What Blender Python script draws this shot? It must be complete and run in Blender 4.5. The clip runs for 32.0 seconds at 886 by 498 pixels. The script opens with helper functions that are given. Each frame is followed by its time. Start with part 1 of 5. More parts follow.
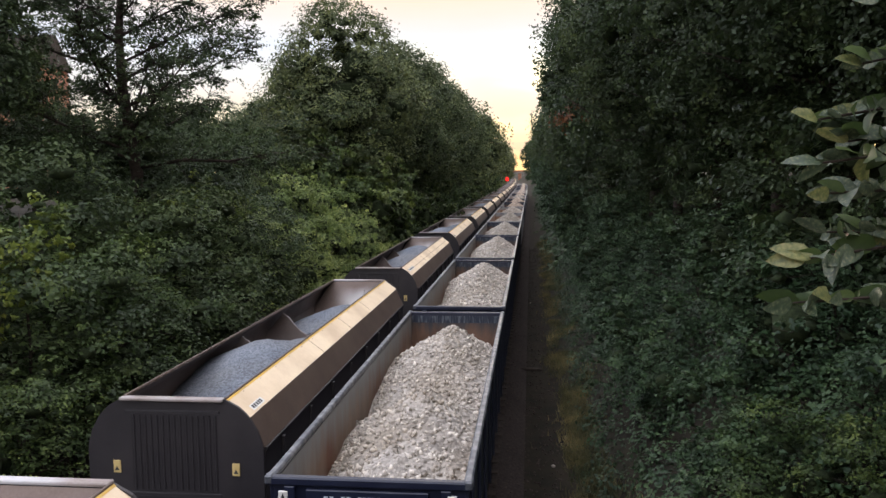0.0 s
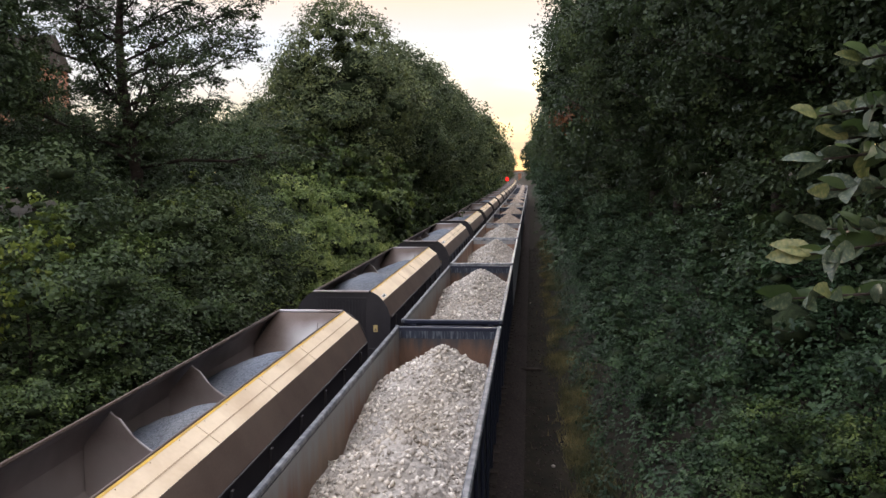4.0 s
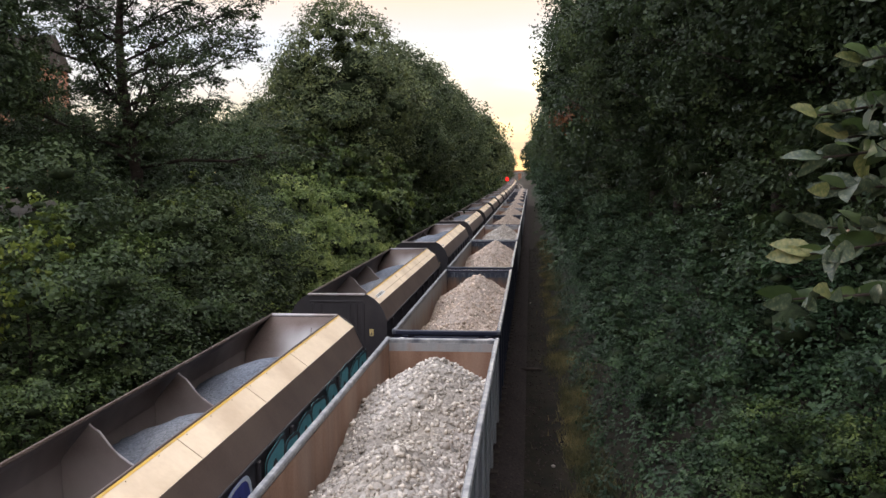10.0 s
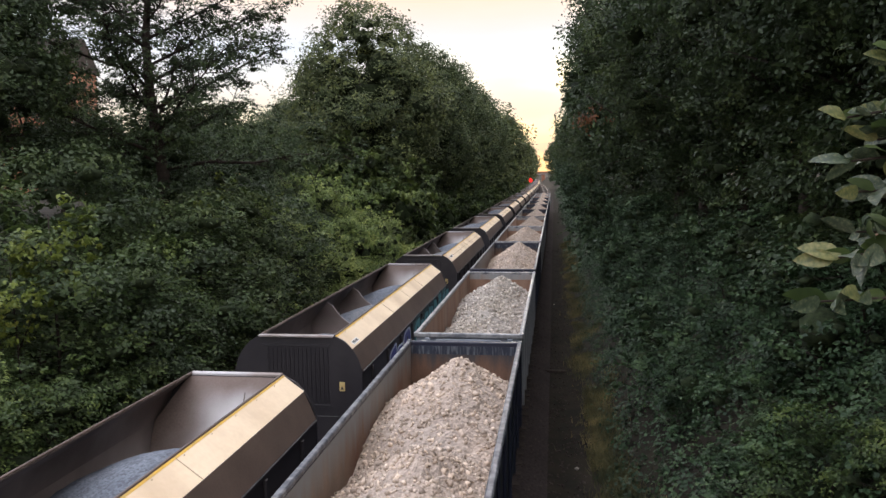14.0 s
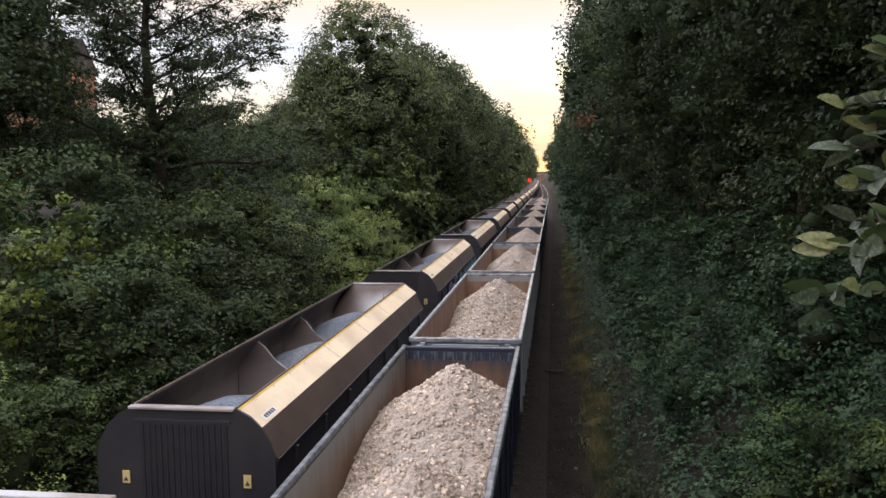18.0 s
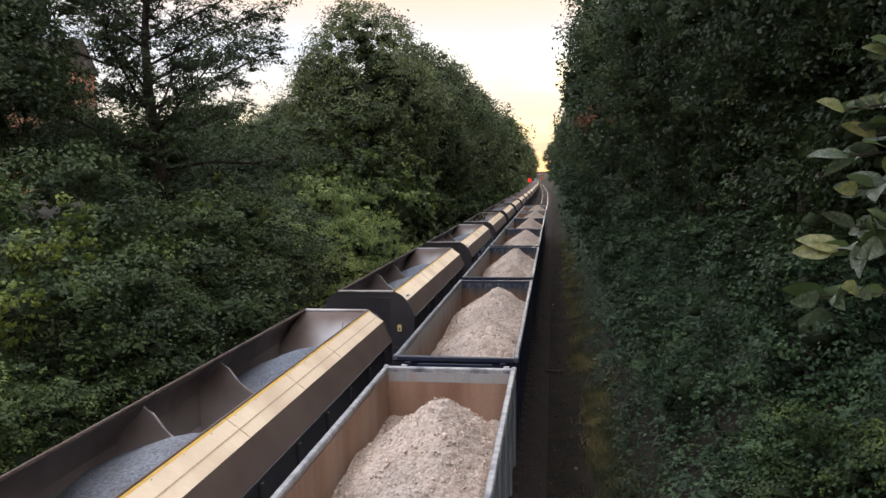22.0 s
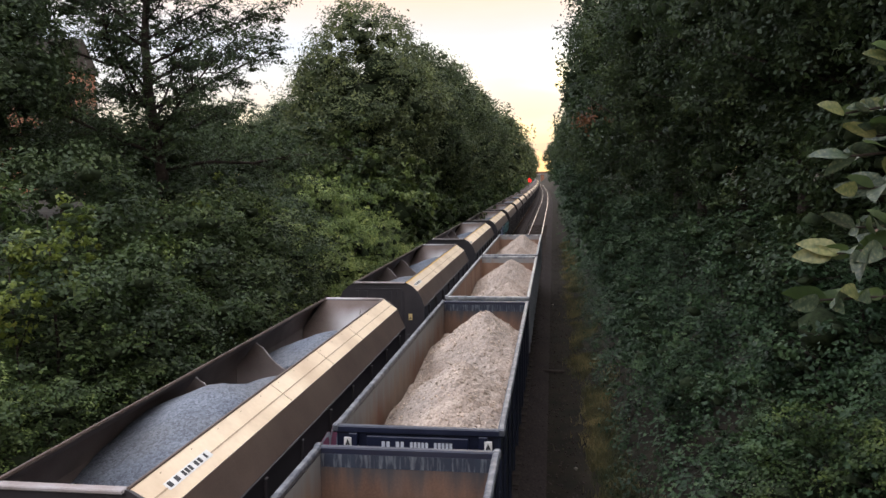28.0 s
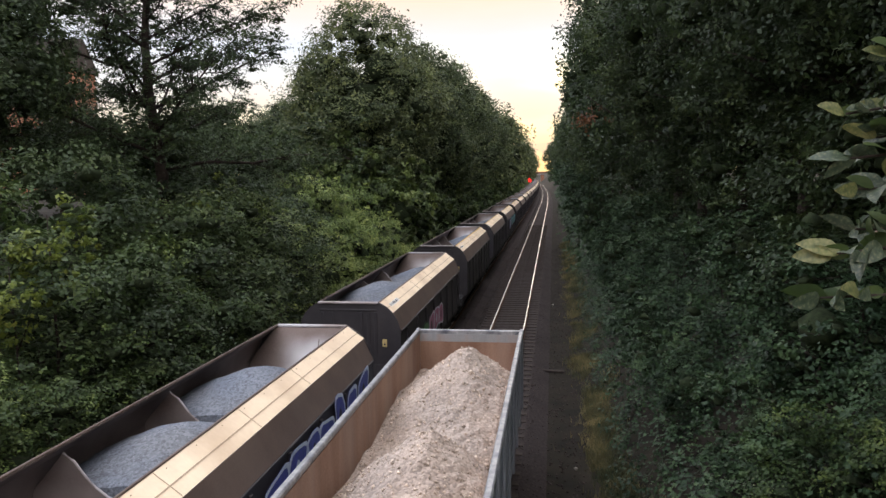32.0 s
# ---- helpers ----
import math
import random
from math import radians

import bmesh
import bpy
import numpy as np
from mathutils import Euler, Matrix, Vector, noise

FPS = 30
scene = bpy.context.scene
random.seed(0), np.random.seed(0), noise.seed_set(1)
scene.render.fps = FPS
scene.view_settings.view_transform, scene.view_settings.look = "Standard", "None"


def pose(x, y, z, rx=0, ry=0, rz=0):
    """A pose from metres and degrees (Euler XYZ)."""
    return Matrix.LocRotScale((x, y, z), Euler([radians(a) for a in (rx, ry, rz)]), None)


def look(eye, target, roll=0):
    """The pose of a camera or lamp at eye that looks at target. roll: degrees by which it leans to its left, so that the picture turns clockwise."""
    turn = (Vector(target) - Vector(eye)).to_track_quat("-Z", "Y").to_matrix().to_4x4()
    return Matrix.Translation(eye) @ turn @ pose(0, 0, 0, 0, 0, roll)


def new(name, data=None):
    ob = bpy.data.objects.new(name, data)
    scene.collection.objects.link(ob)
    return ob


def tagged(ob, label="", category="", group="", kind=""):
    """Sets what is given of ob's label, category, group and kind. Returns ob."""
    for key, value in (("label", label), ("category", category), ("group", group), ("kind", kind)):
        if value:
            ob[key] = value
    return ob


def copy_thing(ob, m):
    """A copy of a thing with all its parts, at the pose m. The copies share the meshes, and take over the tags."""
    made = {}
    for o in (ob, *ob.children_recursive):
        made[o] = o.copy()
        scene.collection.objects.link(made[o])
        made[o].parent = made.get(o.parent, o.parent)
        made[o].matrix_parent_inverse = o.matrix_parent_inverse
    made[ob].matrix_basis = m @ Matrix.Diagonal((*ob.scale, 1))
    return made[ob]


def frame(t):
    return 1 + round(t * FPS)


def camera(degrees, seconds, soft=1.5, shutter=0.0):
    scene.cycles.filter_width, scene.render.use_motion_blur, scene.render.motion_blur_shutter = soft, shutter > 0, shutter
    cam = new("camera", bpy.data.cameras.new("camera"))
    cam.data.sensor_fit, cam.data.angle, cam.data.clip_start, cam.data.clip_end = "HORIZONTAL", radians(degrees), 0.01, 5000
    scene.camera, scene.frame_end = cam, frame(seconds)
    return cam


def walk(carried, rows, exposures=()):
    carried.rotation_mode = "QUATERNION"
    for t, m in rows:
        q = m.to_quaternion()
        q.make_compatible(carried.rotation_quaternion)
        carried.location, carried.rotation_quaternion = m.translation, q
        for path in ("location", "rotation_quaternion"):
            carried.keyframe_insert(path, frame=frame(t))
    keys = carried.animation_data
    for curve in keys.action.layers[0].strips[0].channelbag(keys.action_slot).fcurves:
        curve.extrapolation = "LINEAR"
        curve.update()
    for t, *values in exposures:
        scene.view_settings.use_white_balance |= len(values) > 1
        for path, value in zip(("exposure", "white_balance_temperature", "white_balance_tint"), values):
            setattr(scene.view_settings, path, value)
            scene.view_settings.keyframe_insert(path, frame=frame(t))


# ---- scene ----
import functools

# ---------------------------------------------------------------- camera
EYE_H = 7.08
cam = camera(57.2, 32.0, soft=1.5, shutter=0.0)


def view(turn, dip):
    """Held at one place; turn and dip run from 0 to 1 as the camera swings a little to its left."""
    return pose(0, 0, EYE_H, 84.564 + 0.114 * dip, 0, 6.063 + 1.579 * turn) @ pose(0, 0, 0, 0, 0, -0.506 - 0.082 * turn)


walk(cam, [(0.0, view(0, 0)), (5.0, view(0, 0)), (10.0, view(0, 0)), (10.5, view(0.01, 0)), (11.0, view(0.04, 0)),
           (11.5, view(0.26, 0.03)), (12.0, view(0.55, 0.06)), (12.5, view(0.83, 0.12)), (13.0, view(1.0, 0.37)),
           (13.5, view(1.05, 0.63)), (14.0, view(1.04, 0.92)), (14.5, view(1.03, 0.96)), (16.5, view(1.0, 0.97)),
           (18.0, view(1.0, 1)), (25.0, view(1.0, 1)), (32.0, view(1.0, 1))],
     exposures=[(0.0, 0.07), (32.0, 0.07)])

# ---------------------------------------------------------------- world and sun
SUN_ELEV, SUN_TURN = 5.0, 4.0
world = bpy.data.worlds.new("evening_sky")
scene.world = world
world.use_nodes = True
wn, wl = world.node_tree.nodes, world.node_tree.links
wn.clear()
w_out = wn.new("ShaderNodeOutputWorld")
w_bg = wn.new("ShaderNodeBackground")
w_sky = wn.new("ShaderNodeTexSky")
w_sky.sky_type = "NISHITA"
w_sky.sun_disc = False
w_sky.sun_elevation, w_sky.sun_rotation = radians(SUN_ELEV), radians(SUN_TURN)
w_sky.dust_density, w_sky.air_density = 2.0, 1.0
w_gain = wn.new("ShaderNodeVectorMath")
w_gain.operation = "MULTIPLY"
w_gain.inputs[1].default_value = (0.075, 0.100, 0.150)
w_map = wn.new("ShaderNodeMapping")
w_map.inputs["Scale"].default_value = (1.0, 1.0, 3.2)
w_map.inputs["Location"].default_value = (0.35, 0.1, 0.2)
w_tc = wn.new("ShaderNodeTexCoord")
w_noise = wn.new("ShaderNodeTexNoise")
w_noise.inputs["Scale"].default_value = 2.1
w_noise.inputs["Detail"].default_value = 5.0
w_ramp = wn.new("ShaderNodeValToRGB")
w_ramp.color_ramp.elements[0].position, w_ramp.color_ramp.elements[0].color = 0.36, (0.25, 0.25, 0.25, 1)
w_ramp.color_ramp.elements[1].position, w_ramp.color_ramp.elements[1].color = 0.56, (1, 1, 1, 1)
w_cloud = wn.new("ShaderNodeValToRGB")
w_cloud.color_ramp.elements[0].position, w_cloud.color_ramp.elements[0].color = 0.40, (1.02, 0.98, 0.95, 1)
w_cloud.color_ramp.elements[1].position, w_cloud.color_ramp.elements[1].color = 0.68, (1.0, 0.87, 0.76, 1)
w_sep = wn.new("ShaderNodeSeparateXYZ")
w_hor = wn.new("ShaderNodeValToRGB")
w_hor.color_ramp.elements[0].position, w_hor.color_ramp.elements[0].color = 0.0, (1.15, 0.86, 0.52, 1)
w_hor.color_ramp.elements[1].position, w_hor.color_ramp.elements[1].color = 1.0, (3.65, 3.9, 4.6, 1)
for at, tone in ((0.055, (1.16, 1.02, 0.78, 1)), (0.105, (1.10, 1.09, 1.06, 1)), (0.150, (0.93, 1.06, 1.22, 1)), (0.205, (1.14, 0.99, 0.87, 1)), (0.50, (2.75, 2.95, 3.4, 1))):
    w_hor.color_ramp.elements.new(at).color = tone
w_tint = wn.new("ShaderNodeMixRGB")
w_tint.blend_type, w_tint.inputs[0].default_value = "MULTIPLY", 1.0
w_mix = wn.new("ShaderNodeMixRGB")
w_bg.inputs["Strength"].default_value = 1.0
wl.new(w_tc.outputs["Generated"], w_map.inputs["Vector"])
wl.new(w_map.outputs["Vector"], w_noise.inputs["Vector"])
wl.new(w_noise.outputs["Fac"], w_ramp.inputs["Fac"])
wl.new(w_noise.outputs["Fac"], w_cloud.inputs["Fac"])
wl.new(w_tc.outputs["Generated"], w_sep.inputs["Vector"])
wl.new(w_sep.outputs["Z"], w_hor.inputs["Fac"])
w_away = wn.new("ShaderNodeValToRGB")
w_away.color_ramp.elements[0].position, w_away.color_ramp.elements[0].color = 0.30, (0.96, 1.01, 1.09, 1)
w_away.color_ramp.elements[1].position, w_away.color_ramp.elements[1].color = 0.44, (1, 1, 1, 1)
w_side = wn.new("ShaderNodeMath")
w_side.operation = "MULTIPLY_ADD"
w_side.inputs[1].default_value, w_side.inputs[2].default_value = 0.5, 0.5
w_blue = wn.new("ShaderNodeMixRGB")
w_blue.blend_type, w_blue.inputs[0].default_value = "MULTIPLY", 1.0
wl.new(w_sep.outputs["X"], w_side.inputs[0])
wl.new(w_side.outputs[0], w_away.inputs["Fac"])
wl.new(w_hor.outputs["Color"], w_blue.inputs[1])
wl.new(w_away.outputs["Color"], w_blue.inputs[2])
wl.new(w_cloud.outputs["Color"], w_tint.inputs[1])
wl.new(w_blue.outputs["Color"], w_tint.inputs[2])
wl.new(w_sky.outputs["Color"], w_gain.inputs[0])
wl.new(w_gain.outputs["Vector"], w_mix.inputs[1])
wl.new(w_tint.outputs["Color"], w_mix.inputs[2])
wl.new(w_ramp.outputs["Color"], w_mix.inputs[0])
wl.new(w_mix.outputs["Color"], w_bg.inputs["Color"])
wl.new(w_bg.outputs["Background"], w_out.inputs["Surface"])

sun_data = bpy.data.lights.new("evening_sun", "SUN")
sun_data.energy, sun_data.angle, sun_data.color = 0.6, radians(12), (1.0, 0.82, 0.62)
sun = new("evening_sun", sun_data)
sun.matrix_world = look((0, 0, 0), (-math.sin(radians(SUN_TURN)) * -1, -math.cos(radians(SUN_TURN)), -math.tan(radians(SUN_ELEV))))


# ---------------------------------------------------------------- materials
def surface(name, base, second, scale=3.0, rough=0.7, metal=0.0, bump=0.15, stain=None, stain_scale=0.6, stain_amount=0.5,
            streak=False, fine=30.0, object_random=0.0, island=0.0):
    """Two-scale procedural surface: grain between base and second, larger stains, relief."""
    m = bpy.data.materials.new(name)
    m.use_nodes = True
    n, l = m.node_tree.nodes, m.node_tree.links
    b = n["Principled BSDF"]
    tc = n.new("ShaderNodeTexCoord")
    mp = n.new("ShaderNodeMapping")
    if streak:
        mp.inputs["Scale"].default_value = (1.0, 1.0, 0.16)
    l.new(tc.outputs["Object"], mp.inputs["Vector"])
    n1 = n.new("ShaderNodeTexNoise")
    n1.inputs["Scale"].default_value, n1.inputs["Detail"].default_value = scale, 6.0
    n2 = n.new("ShaderNodeTexNoise")
    n2.inputs["Scale"].default_value, n2.inputs["Detail"].default_value = fine, 3.0
    l.new(mp.outputs["Vector"], n1.inputs["Vector"])
    l.new(tc.outputs["Object"], n2.inputs["Vector"])
    add = n.new("ShaderNodeMath")
    add.operation = "MULTIPLY_ADD"
    add.inputs[1].default_value = 0.35
    l.new(n2.outputs["Fac"], add.inputs[0])
    l.new(n1.outputs["Fac"], add.inputs[2])
    ramp = n.new("ShaderNodeValToRGB")
    ramp.color_ramp.elements[0].position, ramp.color_ramp.elements[0].color = 0.48, (*base, 1)
    ramp.color_ramp.elements[1].position, ramp.color_ramp.elements[1].color = 0.86, (*second, 1)
    l.new(add.outputs[0], ramp.inputs["Fac"])
    col = ramp.outputs["Color"]
    if stain:
        n3 = n.new("ShaderNodeTexNoise")
        n3.inputs["Scale"].default_value, n3.inputs["Detail"].default_value = stain_scale, 8.0
        l.new(mp.outputs["Vector"], n3.inputs["Vector"])
        r3 = n.new("ShaderNodeValToRGB")
        r3.color_ramp.elements[0].position, r3.color_ramp.elements[1].position = 0.48, 0.68
        r3.color_ramp.elements[1].color = (stain_amount, stain_amount, stain_amount, 1)
        l.new(n3.outputs["Fac"], r3.inputs["Fac"])
        mx = n.new("ShaderNodeMixRGB")
        mx.inputs[2].default_value = (*stain, 1)
        l.new(r3.outputs["Color"], mx.inputs[0])
        l.new(col, mx.inputs[1])
        col = mx.outputs["Color"]
    if object_random:
        oi = n.new("ShaderNodeObjectInfo")
        hv = n.new("ShaderNodeHueSaturation")
        mr = n.new("ShaderNodeMapRange")
        mr.inputs["To Min"].default_value, mr.inputs["To Max"].default_value = 1 - object_random, 1 + object_random
        l.new(oi.outputs["Random"], mr.inputs["Value"])
        l.new(mr.outputs["Result"], hv.inputs["Value"])
        l.new(col, hv.inputs["Color"])
        col = hv.outputs["Color"]
    if island:
        gi = n.new("ShaderNodeNewGeometry")
        hi = n.new("ShaderNodeHueSaturation")
        mi = n.new("ShaderNodeMapRange")
        mi.inputs["To Min"].default_value, mi.inputs["To Max"].default_value = 1 - island, 1 + island * 0.6
        l.new(gi.outputs["Random Per Island"], mi.inputs["Value"])
        l.new(mi.outputs["Result"], hi.inputs["Value"])
        l.new(col, hi.inputs["Color"])
        col = hi.outputs["Color"]
    l.new(col, b.inputs["Base Color"])
    b.inputs["Roughness"].default_value, b.inputs["Metallic"].default_value = rough, metal
    if rough >= 0.9:
        b.inputs["Specular IOR Level"].default_value = 0.12
    if bump:
        bp = n.new("ShaderNodeBump")
        bp.inputs["Strength"].default_value, bp.inputs["Distance"].default_value = bump, 0.02
        l.new(add.outputs[0], bp.inputs["Height"])
        l.new(bp.outputs["Normal"], b.inputs["Normal"])
    return m


def worn_top(m, upper, z0, z1):
    """Old paint that is left on the upper part of a wall, worn away below an uneven line."""
    n, l = m.node_tree.nodes, m.node_tree.links
    b = n["Principled BSDF"]
    tc = n.new("ShaderNodeTexCoord")
    sp = n.new("ShaderNodeSeparateXYZ")
    l.new(tc.outputs["Object"], sp.inputs[0])
    mp = n.new("ShaderNodeMapping")
    mp.inputs["Scale"].default_value = (1.0, 1.0, 0.12)
    l.new(tc.outputs["Object"], mp.inputs["Vector"])
    nz = n.new("ShaderNodeTexNoise")
    nz.inputs["Scale"].default_value, nz.inputs["Detail"].default_value = 5.0, 6.0
    l.new(mp.outputs["Vector"], nz.inputs["Vector"])
    ad = n.new("ShaderNodeMath")
    ad.operation = "MULTIPLY_ADD"
    ad.inputs[1].default_value = 0.9
    l.new(nz.outputs["Fac"], ad.inputs[0])
    l.new(sp.outputs["Z"], ad.inputs[2])
    mr = n.new("ShaderNodeMapRange")
    mr.inputs["From Min"].default_value, mr.inputs["From Max"].default_value = z0 + 0.45, z1 + 0.45
    l.new(ad.outputs[0], mr.inputs["Value"])
    mx = n.new("ShaderNodeMixRGB")
    l.new(mr.outputs["Result"], mx.inputs[0])
    l.new(b.inputs["Base Color"].links[0].from_socket, mx.inputs[1])
    mx.inputs[2].default_value = (*upper, 1)
    l.new(mx.outputs["Color"], b.inputs["Base Color"])
    return m


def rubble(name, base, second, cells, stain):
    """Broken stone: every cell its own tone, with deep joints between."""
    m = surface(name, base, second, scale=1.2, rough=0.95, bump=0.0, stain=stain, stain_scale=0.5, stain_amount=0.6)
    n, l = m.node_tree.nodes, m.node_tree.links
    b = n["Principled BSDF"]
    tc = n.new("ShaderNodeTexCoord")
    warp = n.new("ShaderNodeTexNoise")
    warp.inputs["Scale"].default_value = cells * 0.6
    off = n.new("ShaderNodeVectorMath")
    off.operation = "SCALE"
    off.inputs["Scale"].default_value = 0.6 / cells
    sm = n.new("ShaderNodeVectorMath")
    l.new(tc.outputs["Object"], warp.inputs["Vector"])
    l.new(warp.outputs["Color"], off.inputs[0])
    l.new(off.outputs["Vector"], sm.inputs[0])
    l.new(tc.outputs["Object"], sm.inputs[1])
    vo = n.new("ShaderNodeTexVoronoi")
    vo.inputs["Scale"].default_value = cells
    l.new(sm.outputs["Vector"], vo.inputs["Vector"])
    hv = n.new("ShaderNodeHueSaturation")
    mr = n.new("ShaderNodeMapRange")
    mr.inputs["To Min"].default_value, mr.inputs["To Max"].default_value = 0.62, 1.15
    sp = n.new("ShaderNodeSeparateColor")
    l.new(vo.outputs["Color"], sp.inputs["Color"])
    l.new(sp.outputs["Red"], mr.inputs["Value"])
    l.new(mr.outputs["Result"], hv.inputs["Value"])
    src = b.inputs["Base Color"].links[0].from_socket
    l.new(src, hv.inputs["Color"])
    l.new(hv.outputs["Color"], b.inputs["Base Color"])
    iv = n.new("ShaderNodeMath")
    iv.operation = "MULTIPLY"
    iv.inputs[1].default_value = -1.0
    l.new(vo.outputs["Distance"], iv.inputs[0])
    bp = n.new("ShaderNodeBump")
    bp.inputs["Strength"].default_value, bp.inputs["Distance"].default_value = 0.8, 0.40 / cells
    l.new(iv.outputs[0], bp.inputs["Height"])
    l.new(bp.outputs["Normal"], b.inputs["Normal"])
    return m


def leafy(name, dark, mid, light, rough=0.5, through_light=0.28, patch=0.9, gloss=0.22):
    """Foliage: each leaf takes its own green."""
    m = bpy.data.materials.new(name)
    m.use_nodes = True
    n, l = m.node_tree.nodes, m.node_tree.links
    b = n["Principled BSDF"]
    g = n.new("ShaderNodeNewGeometry")
    tc = n.new("ShaderNodeTexCoord")
    nz = n.new("ShaderNodeTexNoise")
    nz.inputs["Scale"].default_value, nz.inputs["Detail"].default_value = patch, 4.0
    l.new(tc.outputs["Object"], nz.inputs["Vector"])
    ad = n.new("ShaderNodeMath")
    ad.operation = "MULTIPLY_ADD"
    ad.inputs[1].default_value = 0.24
    l.new(g.outputs["Random Per Island"], ad.inputs[0])
    sb = n.new("ShaderNodeMath")
    sb.operation = "MULTIPLY_ADD"
    sb.inputs[1].default_value, sb.inputs[2].default_value = 2.2, -0.70
    l.new(nz.outputs["Fac"], sb.inputs[0])
    l.new(sb.outputs[0], ad.inputs[2])
    r = n.new("ShaderNodeValToRGB")
    r.color_ramp.elements[0].position, r.color_ramp.elements[0].color = 0.15, (*dark, 1)
    r.color_ramp.elements[1].position, r.color_ramp.elements[1].color = 0.95, (*light, 1)
    e = r.color_ramp.elements.new(0.6)
    e.color = (*mid, 1)
    l.new(ad.outputs[0], r.inputs["Fac"])
    oi = n.new("ShaderNodeObjectInfo")
    mr = n.new("ShaderNodeMapRange")
    mr.inputs["To Min"].default_value, mr.inputs["To Max"].default_value = 0.80, 1.20
    hr = n.new("ShaderNodeMapRange")
    hr.inputs["To Min"].default_value, hr.inputs["To Max"].default_value = 0.512, 0.488
    hv = n.new("ShaderNodeHueSaturation")
    l.new(oi.outputs["Random"], mr.inputs["Value"])
    l.new(oi.outputs["Random"], hr.inputs["Value"])
    l.new(mr.outputs["Result"], hv.inputs["Value"])
    l.new(hr.outputs["Result"], hv.inputs["Hue"])
    l.new(r.outputs["Color"], hv.inputs["Color"])
    l.new(hv.outputs["Color"], b.inputs["Base Color"])
    b.inputs["Roughness"].default_value, b.inputs["Specular IOR Level"].default_value = rough, gloss
    t = n.new("ShaderNodeBsdfTranslucent")
    l.new(hv.outputs["Color"], t.inputs["Color"])
    mx = n.new("ShaderNodeMixShader")
    mx.inputs[0].default_value = through_light
    l.new(b.outputs["BSDF"], mx.inputs[1])
    l.new(t.outputs["BSDF"], mx.inputs[2])
    l.new(mx.outputs["Shader"], n["Material Output"].inputs["Surface"])
    return m


def glow(name, colour, strength):
    m = bpy.data.materials.new(name)
    m.use_nodes = True
    b = m.node_tree.nodes["Principled BSDF"]
    b.inputs["Base Color"].default_value = (*colour, 1)
    b.inputs["Emission Color"].default_value = (*colour, 1)
    b.inputs["Emission Strength"].default_value = strength
    return m


LEAF_DARK = leafy("leaf_dark", (0.0202, 0.0315, 0.0134), (0.0409, 0.0625, 0.0239), (0.0839, 0.1133, 0.0368))
LEAF_MID = leafy("leaf_mid", (0.0244, 0.0400, 0.0142), (0.0572, 0.0870, 0.0247), (0.1293, 0.1640, 0.0408))
LEAF_OLIVE = leafy("leaf_olive", (0.0385, 0.0527, 0.0228), (0.0849, 0.1076, 0.0434), (0.1799, 0.2014, 0.0723))
LEAF_PALE = leafy("leaf_pale", (0.0615, 0.0924, 0.0282), (0.1640, 0.2142, 0.0607), (0.3282, 0.3776, 0.1072))
LEAF_YELLOW = leafy("leaf_yellow", (0.0510, 0.0808, 0.0153), (0.1190, 0.1573, 0.0289), (0.2210, 0.2338, 0.0467), through_light=0.3)
LEAF_IVY = leafy("leaf_ivy", (0.0127, 0.0267, 0.0106), (0.0287, 0.0560, 0.0212), (0.0681, 0.1070, 0.0408), rough=0.55, through_light=0.15)
LEAF_RUST = leafy("leaf_rust", (0.10, 0.035, 0.02), (0.17, 0.06, 0.03), (0.28, 0.12, 0.05))
LEAF_NEAR = leafy("leaf_near", (0.028, 0.045, 0.026), (0.058, 0.080, 0.045), (0.150, 0.155, 0.085), rough=0.4, through_light=0.18, patch=9.0, gloss=0.4)
LEAF_NEAR_PALE = leafy("leaf_near_pale", (0.065, 0.080, 0.028), (0.125, 0.135, 0.045), (0.20, 0.18, 0.07), rough=0.45, through_light=0.22, patch=9.0, gloss=0.4)
GRASS_DRY = leafy("grass_dry", (0.0592, 0.0703, 0.0332), (0.1676, 0.1452, 0.0715), (0.3748, 0.2862, 0.1322))
BARK = surface("bark", (0.0165, 0.0120, 0.0100), (0.0468, 0.0350, 0.0290), scale=6, rough=0.9, bump=0.6)
# dark green for the insides of crowns, with their shade in the colour
INNER_SHADE = surface("shaded_crown_inside", (0.012, 0.017, 0.008), (0.034, 0.046, 0.020), scale=7, rough=0.95, bump=1.0, fine=22)
SOIL = surface("soil", (0.0095, 0.0085, 0.006), (0.026, 0.021, 0.014), scale=1.4, rough=0.95, bump=0.5)
BALLAST = surface("ballast", (0.019, 0.0150, 0.0138), (0.055, 0.043, 0.039), scale=14, rough=0.95, bump=1.0, stain=(0.011, 0.0085, 0.008), stain_scale=0.6, fine=45)
BALLAST_STONE = surface("ballast_stone", (0.030, 0.023, 0.021), (0.085, 0.068, 0.060), scale=14, rough=0.9, bump=0.3, island=0.4)
RAIL_TOP = surface("rail_polished", (0.42, 0.39, 0.35), (0.58, 0.54, 0.49), scale=8, rough=0.38, metal=1.0, bump=0.02)
RAIL_SIDE = surface("rail_rust", (0.075, 0.040, 0.026), (0.14, 0.080, 0.050), scale=12, rough=0.9, bump=0.3)
SLEEPER = surface("sleeper_wood", (0.030, 0.024, 0.021), (0.065, 0.052, 0.044), scale=5, rough=0.95, bump=0.5)
NAVY = surface("paint_navy", (0.0036, 0.0058, 0.0200), (0.0075, 0.0110, 0.0300), scale=2.5, rough=0.45, bump=0.05, stain=(0.0260, 0.0280, 0.0380), stain_scale=1.3, stain_amount=0.30, streak=True)
